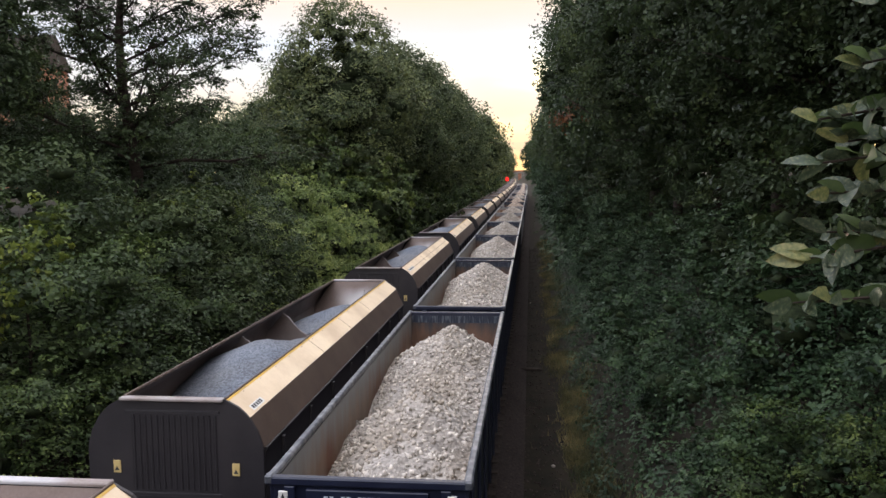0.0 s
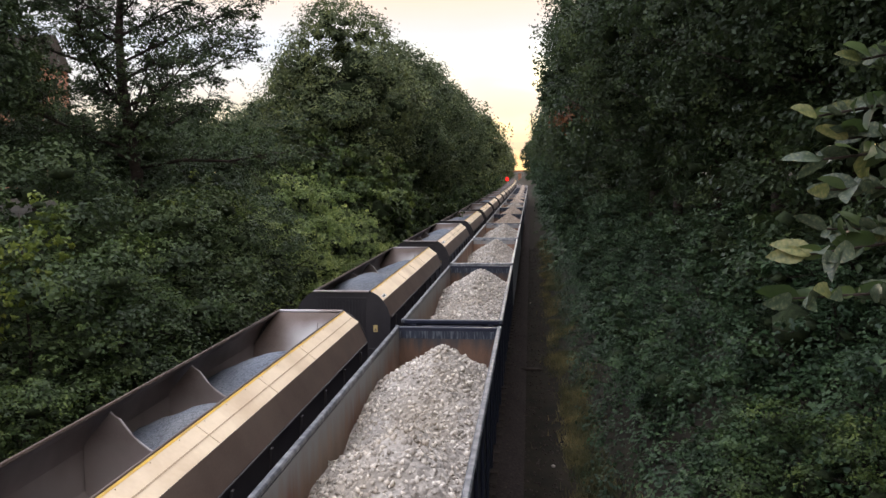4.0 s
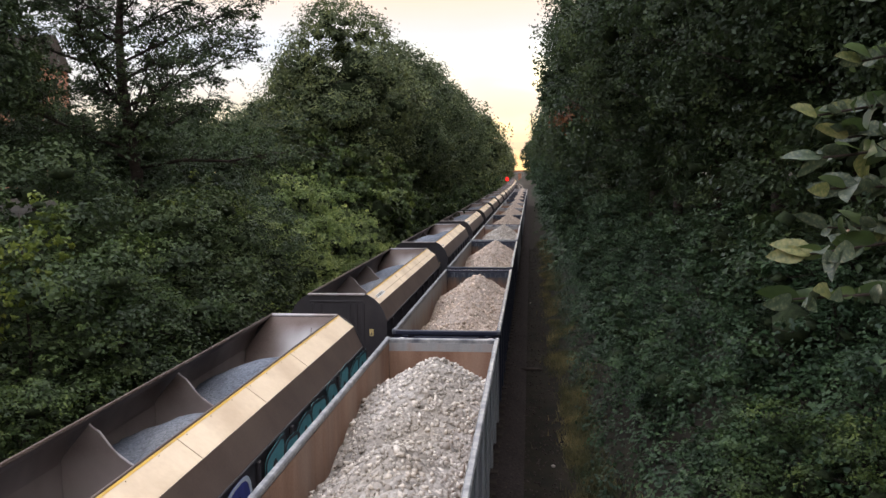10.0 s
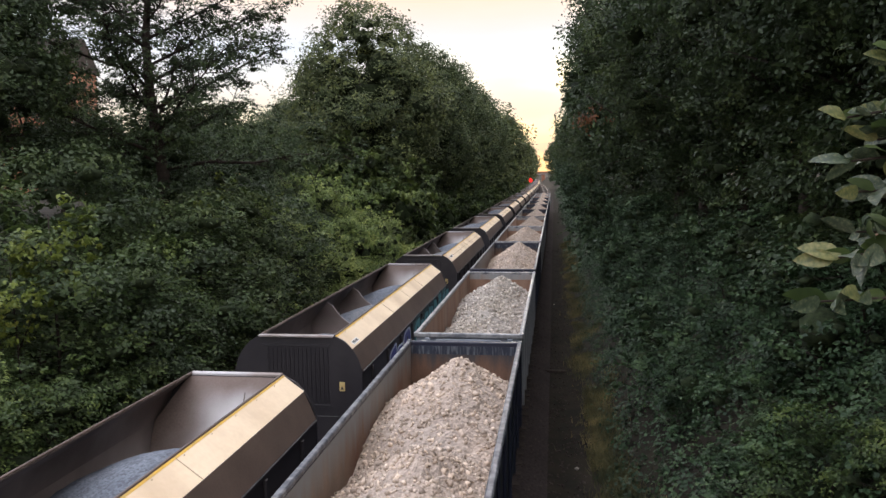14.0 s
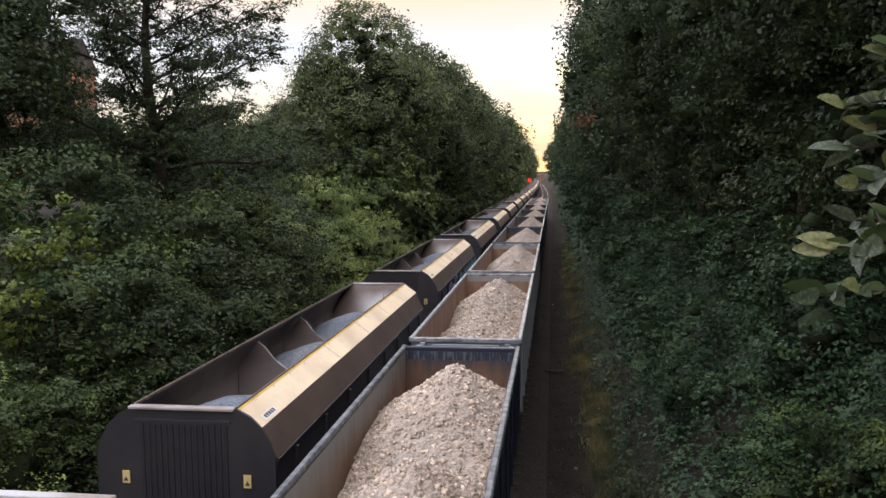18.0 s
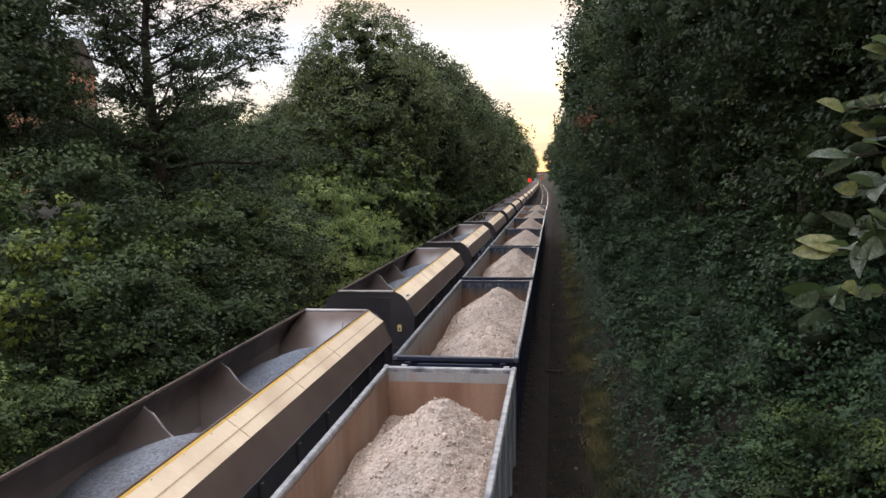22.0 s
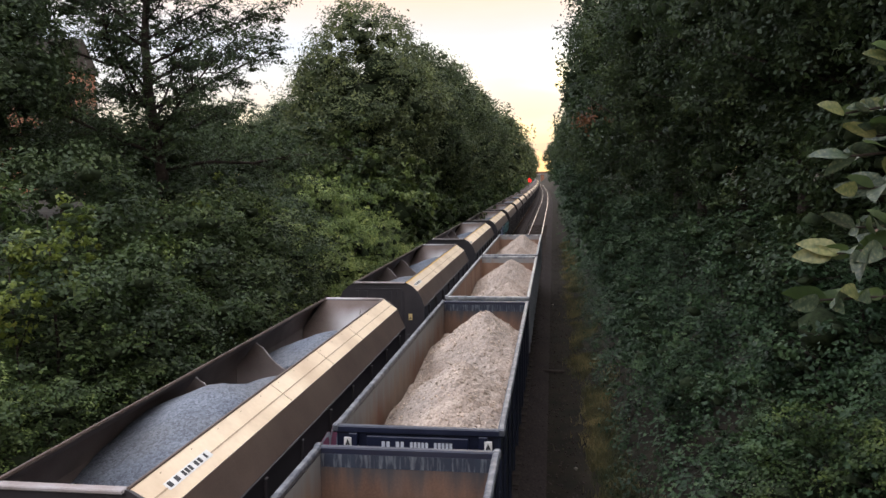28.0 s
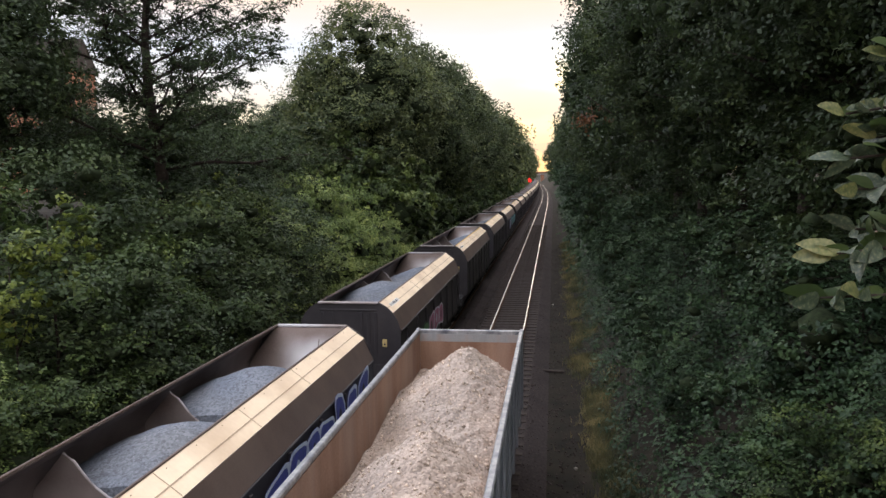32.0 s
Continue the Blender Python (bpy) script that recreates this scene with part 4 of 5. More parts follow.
# ---------------------------------------------------------------- plants
def trunk_geo(seed, height, radius, limbs, spread, first=0.35):
    """Tapered trunk with forked limbs; also returns limb tips."""
    r = np.random.default_rng(seed)
    lean = r.normal(size=2) * 0.03 * height
    pts = [(lean[0] * t ** 2, lean[1] * t ** 2, height * t) for t in np.linspace(0, 1, 9)]
    pieces = [tube([(x + r.normal() * 0.05, y + r.normal() * 0.05, z) for x, y, z in pts], [radius * (1.35 if i == 0 else 1 - 0.105 * i) for i in range(9)], 9)]
    tips = []
    for k in range(limbs):
        t = first + (0.95 - first) * (k + 0.5) / limbs
        a = 2.4 * k + r.random() * 0.8
        ln = spread * (1.05 - 0.55 * t) * r.uniform(0.8, 1.2)
        base = np.array([lean[0] * t * t, lean[1] * t * t, height * t])
        d = np.array([math.cos(a), math.sin(a), r.uniform(0.25, 0.7)])
        p = [base + d * ln * s + np.array([0, 0, 0.12 * ln * s * s]) + r.normal(size=3) * 0.06 * ln * s for s in (0, 0.3, 0.6, 1.0)]
        rr = radius * (1 - 0.8 * t) * 0.55 + 0.02
        pieces.append(tube(p, [rr, rr * 0.75, rr * 0.5, rr * 0.2], 6))
        tips += [(p[2], rr), (p[3], rr)]
        for q in range(3):
            d2 = d + r.normal(size=3) * 0.7
            p0 = p[1 + q % 2]
            p2 = p0 + d2 * ln * 0.45
            pieces.append(tube([p0, (p0 + p2) / 2 + r.normal(size=3) * 0.1, p2], [rr * 0.5, rr * 0.35, rr * 0.12], 5))
            tips.append((p2, rr))
    return geo(*pieces), [t[0] for t in tips]


def lobe_leaves(seed, cc, rr, outward, leaf, cover, flat=0.8, up=0.35, spray=16, spread=0.22, wide=0.62, under=0.85):
    """Leaves in sprays over the outer side of rounded lobes."""
    r = np.random.default_rng(seed)
    sprays = np.maximum(3, cover * 7.5 * rr ** 2 / (leaf ** 2 * 0.31) / spray).astype(int)
    li = np.repeat(np.arange(len(cc)), sprays)
    d = r.normal(size=(len(li), 3))
    d /= np.linalg.norm(d, axis=1, keepdims=True)
    dot = (d * outward[li]).sum(1)
    d = np.where((dot < -0.2)[:, None], d - 2 * dot[:, None] * outward[li], d)
    d[:, 2] = np.where(d[:, 2] < -under, -d[:, 2], d[:, 2])
    reach = rr[li] * (1.10 - 0.55 * r.random(len(li)) ** 1.4)
    si = np.repeat(np.arange(len(li)), spray)
    n = len(si)
    e = d[si] + r.normal(size=(n, 3)) * spread
    p = cc[li][si] + e * reach[si][:, None] * np.array([1, 1, flat])
    nrm = d[si] * (1 - up) + np.array([0, 0, up]) + r.normal(size=(n, 3)) * 0.30
    ln = leaf * r.uniform(0.6, 1.35, n)
    v, f = leaf_geo(p, nrm, ln, ln * wide, seed)
    return v, f


def crown_mesh(name, seed, centre, radii, lobes, size, leaf, mat, cover=0.3, bottom=-0.85, lumps=0.22, taper=0.0, tuck=0.0, sprigs=0.5, shape=0.80, core=0, **kw):
    """A crown of many rounded lobes with creases between them and small sprigs that break its outline."""
    r = np.random.default_rng(seed)
    m = lobes + int(lobes * sprigs)
    d = r.normal(size=(m, 3))
    d /= np.linalg.norm(d, axis=1, keepdims=True)
    d[:, 2] = np.maximum(d[:, 2], bottom)
    bump = np.array([noise.noise(Vector(tuple(q * 1.9)) + Vector((seed * 1.3, 0, 0))) + 0.5 * noise.noise(Vector(tuple(q * 4.5)) + Vector((0, seed * 0.7, 0))) for q in d])
    small = np.arange(m) >= lobes
    rad = np.where(small, r.uniform(0.93, 1.04, m), shape + 0.14 * r.random(m) - 0.28 * (r.random(m) < 0.25)) * (1 + lumps * bump)
    cc = d * rad[:, None] * np.array(radii)
    cc[:, :2] *= (1 - taper * np.clip(cc[:, 2:] / radii[2], 0, 1) - tuck * np.clip(-cc[:, 2:] / radii[2], 0, 1))
    rr = r.uniform(*size, m) * np.where(small, 0.32, 1.0)
    out = d / np.array(radii)
    out /= np.linalg.norm(out, axis=1, keepdims=True)
    cc += np.array(centre)
    v, f = lobe_leaves(seed + 7, cc, rr, out, leaf, cover, **kw)
    # balls inside the lobes and the whole crown, coloured dark to paint in shade
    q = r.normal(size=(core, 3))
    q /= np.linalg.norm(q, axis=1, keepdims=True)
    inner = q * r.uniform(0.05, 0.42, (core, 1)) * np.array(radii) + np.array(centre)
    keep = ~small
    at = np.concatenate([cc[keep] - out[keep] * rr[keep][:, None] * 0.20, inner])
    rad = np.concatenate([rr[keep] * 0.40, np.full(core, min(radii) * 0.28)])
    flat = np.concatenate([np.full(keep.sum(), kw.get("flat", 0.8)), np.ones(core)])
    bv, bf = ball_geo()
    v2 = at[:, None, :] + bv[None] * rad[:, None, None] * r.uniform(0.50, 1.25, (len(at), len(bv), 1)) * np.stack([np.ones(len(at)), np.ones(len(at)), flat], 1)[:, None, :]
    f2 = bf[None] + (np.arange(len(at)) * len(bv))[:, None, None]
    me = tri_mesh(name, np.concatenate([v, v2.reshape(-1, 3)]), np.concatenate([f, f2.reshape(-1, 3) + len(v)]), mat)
    me.materials.append(INNER_SHADE)
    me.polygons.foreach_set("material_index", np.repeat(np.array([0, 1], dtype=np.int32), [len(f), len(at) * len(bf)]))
    return me


@functools.lru_cache(None)
def ball_geo():
    """A small ball of 20 triangles, whose corners are moved one by one later."""
    bm = bmesh.new()
    bmesh.ops.create_icosphere(bm, subdivisions=1, radius=1.0)
    bm.verts.index_update()
    out = np.array([tuple(p.co) for p in bm.verts]), np.array([[p.index for p in q.verts] for q in bm.faces])
    bm.free()
    return out


def tier_crown(seed, mat, leaf=0.10, tiers=10, radius=1.7, step=0.34):
    """Flat leafy sprays in tiers round a stem, with gaps between the tiers."""
    r = np.random.default_rng(seed)
    ctr, nrm = [], []
    for k in range(tiers):
        reach = radius * (1.05 - 0.6 * k / tiers)
        for q in range(6):
            a = q * 1.05 + k * 0.7 + r.uniform(-0.3, 0.3)
            ln = reach * r.uniform(0.6, 1.15)
            out = np.array([math.cos(a), math.sin(a), 0.0])
            lat = np.array([-math.sin(a), math.cos(a), 0.0])
            m = 60
            s = r.uniform(0.2, 1.0, (m, 1)) ** 0.7 * ln
            w = r.normal(size=(m, 1)) * (0.10 + 0.13 * (1 - np.abs(s / ln - 0.6)))
            z = 0.45 + step * k + r.normal() * 0.07 + 0.22 * s - 0.26 * s * s / ln
            p = out * s + lat * w
            p[:, 2:] = z - 0.5 * np.abs(w) + r.normal(size=(m, 1)) * 0.025
            ctr.append(p)
            nrm.append(np.array([0, 0, 1.0]) + out * 0.3 + lat * w * 1.2 + r.normal(size=(m, 3)) * 0.16)
    ctr, nrm = np.concatenate(ctr), np.concatenate(nrm)
    ln = leaf * r.uniform(0.65, 1.35, len(ctr))
    v, f = leaf_geo(ctr, nrm, ln, ln * 0.6, seed)
    return tri_mesh("crown", v, f, mat)


def tree(name, label, category, group, trunk_me, crown_me, m, scale):
    thing = tagged(new(name), label, category, group)
    thing.matrix_basis = m @ Matrix.Diagonal((*scale, 1))
    if trunk_me:
        part("trunk", trunk_me, BARK, thing)
    part("crown", crown_me, LEAF_MID, thing)
    return thing


def leaf_sheet(name, label, category, x_of, u0, u1, y0, y1, count, leaf, mat, seed, lift, bumps, kind="stuff", per=46, tuft=0.42):
    """Creeping leaves in domed tufts over the ground of a strip along the line."""
    r = np.random.default_rng(seed)
    k = count // per
    u = r.uniform(u0, u1, k)
    y = y0 + (y1 - y0) * r.random(k) ** 1.25
    side = -1.0 if u0 > 0 else 1.0
    cc, up = np.empty((k, 3)), np.empty((k, 3))
    for i in range(k):
        x = u[i] + x_of(y[i])
        b = noise.noise(Vector((x * 0.45, y[i] * 0.45, seed))) + 0.6 * noise.noise(Vector((x * 1.2, y[i] * 1.2, seed + 3)))
        rise = min(1.0, (u[i] - u0) / 1.2 if u0 > 0 else (u1 - u[i]) / 1.2)
        cc[i] = (x, y[i], ground_height(x, y[i]) + lift * rise * (0.85 + bumps * b + 0.25 * r.normal()))
        up[i] = (side * 0.35, -0.2, 0.85)
    up += r.normal(size=(k, 3)) * 0.22
    up /= np.linalg.norm(up, axis=1, keepdims=True)
    n = k * per
    size = np.repeat(tuft * r.uniform(0.5, 1.5, (k, 1)), per, 0)
    upr = np.repeat(up, per, 0)
    off = r.normal(size=(n, 3)) * size
    off -= upr * (off * upr).sum(1, keepdims=True) * 0.80
    off -= upr * 0.40 * (off ** 2).sum(1, keepdims=True) / size
    pts = np.repeat(cc, per, 0) + off
    nrm = upr + off / size * 0.4 + r.normal(size=(n, 3)) * 0.20
    ln = leaf * r.uniform(0.6, 1.4, n)
    v, f = leaf_geo(pts, nrm, ln, ln * 0.78, seed)
    ob = part(name, tri_mesh(name, v, f, mat), mat)
    return tagged(ob, label, category, kind=kind)


def line_shift(y):
    return line_x(min(y, 600.0)) + 2.2


def build_plants():
    # shared crowns, built at real size round their own base
    def trees(seed, count, lobes, size, leaf, mat, cover, height=12.0, **kw):
        out = []
        for k in range(count):
            tm = mesh_of("trunk", trunk_geo(seed + k, height, 0.26, 9, 4.2)[0], BARK, True)
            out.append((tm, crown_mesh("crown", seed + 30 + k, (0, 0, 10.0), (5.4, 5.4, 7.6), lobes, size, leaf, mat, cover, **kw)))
        return out
    near_dark = trees(20, 2, 150, (0.70, 1.30), 0.150, LEAF_DARK, 0.23, core=12, tuck=0.44)
    dense = trees(120, 2, 80, (1.0, 1.7), 0.27, LEAF_DARK, 0.26, core=10, tuck=0.3)
    far_dark = trees(220, 2, 50, (1.3, 2.1), 0.46, LEAF_DARK, 0.36, core=8, spray=10, tuck=0.3)
    mid = trees(320, 3, 120, (1.15, 1.75), 0.20, LEAF_OLIVE, 0.27, taper=0.42, core=14, lumps=0.08, sprigs=1.0, shape=0.76)
    far_mid = trees(420, 2, 50, (1.3, 2.1), 0.46, LEAF_OLIVE, 0.36, core=8, spray=10, lumps=0.12)

    def shrubs(seed, mat, leaf=0.108, count=2, lobes=26, cover=0.29, tall=2.0, size=(0.40, 0.85), **kw):
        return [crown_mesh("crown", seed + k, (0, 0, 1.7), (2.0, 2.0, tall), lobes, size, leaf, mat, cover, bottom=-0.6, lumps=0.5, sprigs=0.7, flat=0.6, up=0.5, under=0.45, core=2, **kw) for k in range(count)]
    shrub_dark, shrub_mid, shrub_pale, shrub_ivy = shrubs(90, LEAF_DARK), shrubs(94, LEAF_MID), shrubs(97, LEAF_PALE), shrubs(102, LEAF_IVY, 0.155, cover=0.34)
    shrub_far, shrub_far_ivy = shrubs(130, LEAF_MID, 0.21, cover=0.35), shrubs(134, LEAF_IVY, 0.21, cover=0.35)
    stem = mesh_of("trunk", trunk_geo(77, 2.2, 0.06, 3, 1.3, first=0.15)[0], BARK, True)
    r = np.random.default_rng(11)

    def place(kind, name, label, category, group, x, y, s, lift=0.0, sz=None):
        me = kind[int(r.integers(len(kind)))]
        tm, cm = me if isinstance(me, tuple) else (stem, me)
        x = x + line_shift(y)
        m = pose(x, y, ground_height(x, y) - 0.15 + lift, 0, 0, float(r.uniform(0, 360)))
        return tree(name, label, category, group, tm, cm, m, (s, s, sz or s))

    # trees that wall the cutting beside the nearer track
    # the first tree stands out of view, added to shade the near slope
    for y, x, s in ((5.0, 8.6, 1.0), (9.5, 8.0, 0.96), (14, 7.8, 0.85), (19.5, 7.2, 0.85), (25, 7.15, 0.9), (31, 6.75, 0.92), (37.5, 6.45, 0.95), (44, 6.35, 1.0), (51, 6.45, 1.0), (59, 6.45, 1.02), (68, 6.35, 1.02),
                    (78, 6.35, 1.0), (89, 6.35, 1.0), (101, 6.45, 1.0), (115, 6.55, 1.0), (131, 6.75, 1.0), (149, 6.85, 1.0), (168, 6.95, 1.05), (190, 7.15, 1.05), (215, 7.35, 1.05), (245, 7.35, 1.1), (280, 7.35, 1.1), (320, 7.0, 1.1), (370, 7.0, 1.1), (430, 7.0, 1.2), (500, 7, 1.2)):
        t = place(near_dark if y < 48 else dense if y < 110 else far_dark, "broadleaf_tree", "tall dark green broadleaf tree overhanging the cutting slope", "tree", "trees along the cutting", x, y, s)
        if y == 44:
            rust = crown_mesh("bough", 600, (0, 0, 0), (0.1, 0.1, 0.1), 1, (0.75, 0.8), 0.15, LEAF_RUST, 0.35, sprigs=0.0)
            ob = part("bough", rust, LEAF_RUST, t, "bough of rust-brown withered leaves")
            ob["kind"] = "stuff"
            ob.matrix_parent_inverse = t.matrix_basis.inverted()
            ob.matrix_basis = pose(2.15, 43.0, 9.85)
    for y, x, s in ((19, 11.0, 0.9), (24, 10.4, 0.9), (30, 10.4, 0.9), (10, 14.0, 1.0), (16, 12.5, 1.05), (22, 13.5, 1.0), (27, 12, 1.05), (33, 14.0, 1.0), (40, 12.5, 1.1), (48, 14, 1.0), (56, 13, 1.1)):
        place(far_dark, "broadleaf_tree", "tall dark green broadleaf tree behind others on the cutting slope", "tree", "trees along the cutting", x, y, s)
    # big round trees and the row behind them across the line
    for y, x, s, sz in ((60, -14.0, 1.06, 1.0), (71, -11.8, 1.0, 0.98), (84, -11.0, 1.0, 1.0), (97, -10.6, 0.92, 0.98), (112, -10.4, 0.95, 0.96), (130, -10.4, 1.0, 0.95), (152, -10.8, 1.0, 0.92),
                        (178, -10.8, 1.0, 0.88), (208, -11, 1.05, 0.86), (245, -11, 1.1, 0.85), (290, -11, 1.1, 0.85), (345, -11, 1.1, 0.88), (410, -11, 1.15, 0.95), (480, -11, 1.2, 1.0), (67, -18.2, 0.85, 0.72), (79, -16.5, 0.95, 0.80), (75, -24, 0.9, 0.55), (90, -30, 0.9, 0.60), (80, -36, 0.9, 0.55)):
        place(mid if y < 100 else far_mid, "broadleaf_tree", "large round-crowned broadleaf tree in full dull green leaf", "tree", "trees across the line", x, y, s, sz=sz)
    # trees at the back of the scrub
    for y, x, s in ((58, -24.0, 0.52), (60, -29.0, 0.52), (62, -34.0, 0.55), (56, -20.0, 0.48), (31, -22.4, 0.72), (24, -19.0, 0.62), (42, -24, 0.38), (50, -24, 0.42), (36, -18.5, 0.36), (46, -19.5, 0.42), (33, -16.8, 0.36), (55, -21, 0.44), (48, -17.0, 0.42), (49, -22.0, 0.43), (47, -27.0, 0.42), (50, -30.5, 0.46), (53, -18.5, 0.46), (44, -28.5, 0.52)):
        place(dense, "broadleaf_tree", "shaded dark broadleaf tree behind the scrub", "tree", "trees behind the scrub", x, y, s if s > 0.55 else s * 0.86)
    # scrub across the line
    for y, x, s, k in ((13, -10.2, 0.75, 1), (15.5, -10.6, 0.9, 1), (18, -10.8, 1.0, 0), (17, -13.2, 1.35, 1), (20.5, -11.2, 1.1, 1), (21, -14.4, 1.38, 0), (23.5, -11.6, 1.25, 0), (24.5, -15.2, 1.42, 0), (26.5, -12.0, 1.3, 0),
                       (29, -12.0, 1.25, 1), (29.5, -15.6, 1.42, 0), (32, -11.6, 1.05, 0), (31, -13.8, 1.15, 0), (34.5, -14.8, 1.42, 0), (14, -13.0, 1.1, 0), (11, -11.2, 0.8, 1), (36, -10.4, 0.9, 2), (37.5, -12.6, 1.05, 1), (40, -9.4, 0.7, 2), (41.5, -11.2, 1.0, 2), (43, -13.4, 1.3, 2),
                       (45, -9.0, 0.66, 2), (46.5, -10.8, 1.1, 2), (48, -13.0, 1.3, 2), (40, -16, 1.38, 0), (46, -16.4, 1.29, 0), (51, -9.6, 0.7, 2), (52, -11.8, 0.85, 1), (34, -9.2, 0.6, 2), (30, -9.4, 0.55, 1), (26, -9.3, 0.5, 1), (22, -9.2, 0.5, 1)):
        kind = (shrub_dark, shrub_mid, shrub_pale)[k]
        lab = ("dense dark green shrub on the cutting side", "leafy mid-green shrub on the cutting side", "pale yellow-green bramble bush on the cutting side")[k]
        place(kind, "shrub", lab, "shrub", "scrub across the line", x, y, s)
    # saplings whose flat sprays stand out in tiers
    tiered = [tier_crown(500 + q, LEAF_MID) for q in range(2)]
    tiered_pale = [tier_crown(510, LEAF_PALE, 0.09)]
    tiered_ivy = [tier_crown(520 + q, LEAF_IVY, 0.10, tiers=8) for q in range(2)]
    for y, x, s, k in ((19.0, -9.9, 0.95, 0), (22.5, -10.6, 1.15, 0), (25.5, -11.0, 1.2, 0), (16.0, -11.6, 1.2, 0), (21.0, -12.6, 1.5, 0), (27.8, -10.8, 1.1, 0), (30.5, -11.0, 1.15, 1), (14.2, -9.7, 0.7, 0), (24.0, -13.6, 1.6, 0), (34.5, -10.6, 1.0, 1), (12.5, -10.3, 0.8, 1)):
        place((tiered, tiered_pale)[k], "sapling", ("green sapling with flat tiers of leafy sprays", "pale green sapling with flat tiers of leafy sprays")[k], "sapling", "tiered saplings", x, y, min(s * 1.15, 1.35))
    for y, x, s in ((14.0, 3.6, 0.55), (17.5, 4.4, 0.65), (20.5, 3.3, 0.5), (23.5, 4.6, 0.7), (27.5, 3.7, 0.6), (31.0, 4.7, 0.75), (12.2, 4.9, 0.6), (16.0, 5.6, 0.75), (36.0, 3.8, 0.7), (21.5, 5.8, 0.8)):
        place(tiered_ivy, "sapling", "dark green sapling with flat sprays on the steep slope", "sapling", "saplings on the slope", x, y, s, lift=0.3)
    # the hedge whose top falls towards the line
    slim = [shrubs(140, LEAF_OLIVE, 0.10, 2, 16, 0.24, size=(0.45, 0.8)), shrubs(144, LEAF_PALE, 0.10, 2, 16, 0.24, size=(0.45, 0.8))]
    for j in range(15):
        x = -14.3 + 0.45 * j
        y = 42.5 + 1.1 * math.sin(2.3 * j)
        top = 8.8 - 0.77 * (x + 14.3) + 0.12 * math.sin(4.1 * j)
        s = (top - ground_height(x, y)) / 3.7
        k = 0 if j % 3 == 0 else 1
        place(slim[k], "shrub", ("olive green shrub in a sloping hedge", "pale yellow-green bush in a sloping hedge")[k], "shrub", "scrub across the line", x - line_shift(y), y, min(s, 0.6, (-6.9 - x) / 2.2), sz=s)
    for y, x, top in ((38, -12.4, 6.6), (39, -11.2, 5.6), (40, -10.2, 4.8), (40.5, -9.2, 4.0)):
        s = (top - ground_height(x, y)) / 3.5
        place(slim[1], "shrub", "pale yellow-green bramble bush on the cutting side", "shrub", "scrub across the line", x - line_shift(y), y, min(s, 0.95), sz=s)
    slender = [(mesh_of("trunk", geo(tube([(0, 0, 0), (0.08, 0.03, 2.2), (-0.04, 0.05, 5.0)], [0.045, 0.032, 0.010], 7), tube([(0.05, 0.03, 3.0), (0.5, 0.1, 4.1)], [0.018, 0.006], 5),
                                     tube([(0.03, 0.03, 3.3), (-0.5, -0.2, 4.4)], [0.018, 0.006], 5)), BARK, True),
                crown_mesh("crown", 300, (0, 0, 4.3), (0.85, 0.85, 1.15), 17, (0.20, 0.40), 0.125, LEAF_YELLOW, 0.30, shape=0.7, flat=0.6, up=0.5))]
    for y, x, s in ((16.3, -11.0, 1.06), (15.0, -11.0, 0.88), (28.0, -12.4, 1.05), (31.0, -12.0, 0.95)):
        place(slender, "sapling", "slender sapling with yellowing leaves above the scrub", "sapling", "yellowing saplings", x, y, s)
    for y, x, s in ((54, -12.6, 1.3), (56, -14.6, 1.5), (58, -12.4, 1.3), (60, -16.2, 1.6), (55, -10.3, 1.45), (62, -9.6, 1.3), (70, -9.4, 1.2), (80, -9.2, 1.2), (92, -9.2, 1.3), (106, -9.2, 1.3), (122, -9.2, 1.4), (140, -9.3, 1.5), (165, -9.9, 1.5), (195, -10.4, 1.5), (230, -11.2, 1.6), (270, -12.0, 1.8), (320, -12, 2.0), (380, -12, 2.2)):
        place(shrub_far, "shrub", "green conical shrub at the foot of tall trees", "shrub", "scrub across the line", x, y, s, sz=s * 1.35)
    for y in np.arange(7, 60, 5.0):
        place(shrub_dark, "shrub", "dense dark shrub under tall trees on the slope", "shrub", "scrub on the slope", float(7.6 + r.uniform(-0.5, 0.5)), float(y), float(r.uniform(1.2, 1.6)))
    # undergrowth on the slope beside the nearer track
    for y in np.arange(9, 58, 3.4):
        for u in (3.4, 5.4):
            place(shrub_ivy, "shrub", "ivy-covered bramble shrub on the steep slope", "shrub", "scrub on the slope", float(u + r.uniform(-0.5, 0.5)), float(y + r.uniform(-1, 1)), float(r.uniform(0.45, 0.75) + 0.14 * (u > 4)))
    for y, s in ((64, 0.9), (72, 0.9), (81, 1.0), (91, 1.0), (103, 1.1), (117, 1.1), (133, 1.2), (152, 1.3), (175, 1.4), (202, 1.5), (235, 1.6), (272, 1.7), (315, 1.8), (365, 2.0), (425, 2.2)):
        place(shrub_far_ivy, "shrub", "ivy-covered bramble shrub on the steep slope", "shrub", "scrub on the slope", 3.2 + 0.6 * s, y, s, sz=s * 1.5)
    place(shrub_mid, "shrub", "fresh green shrub low on the steep slope", "shrub", "scrub on the slope", 3.9, 12.2, 0.55)
    place(shrub_mid, "shrub", "fresh green shrub low on the steep slope", "shrub", "scrub on the slope", 4.5, 11.0, 0.48)
    # trees that close the gaps far up the slope
    for y, x, s in ((36, 10.3, 1.0), (62, 17.2, 1.15)):
        place(far_dark, "broadleaf_tree", "tall dark green broadleaf tree behind others on the cutting slope", "tree", "trees along the cutting", x, y, s)
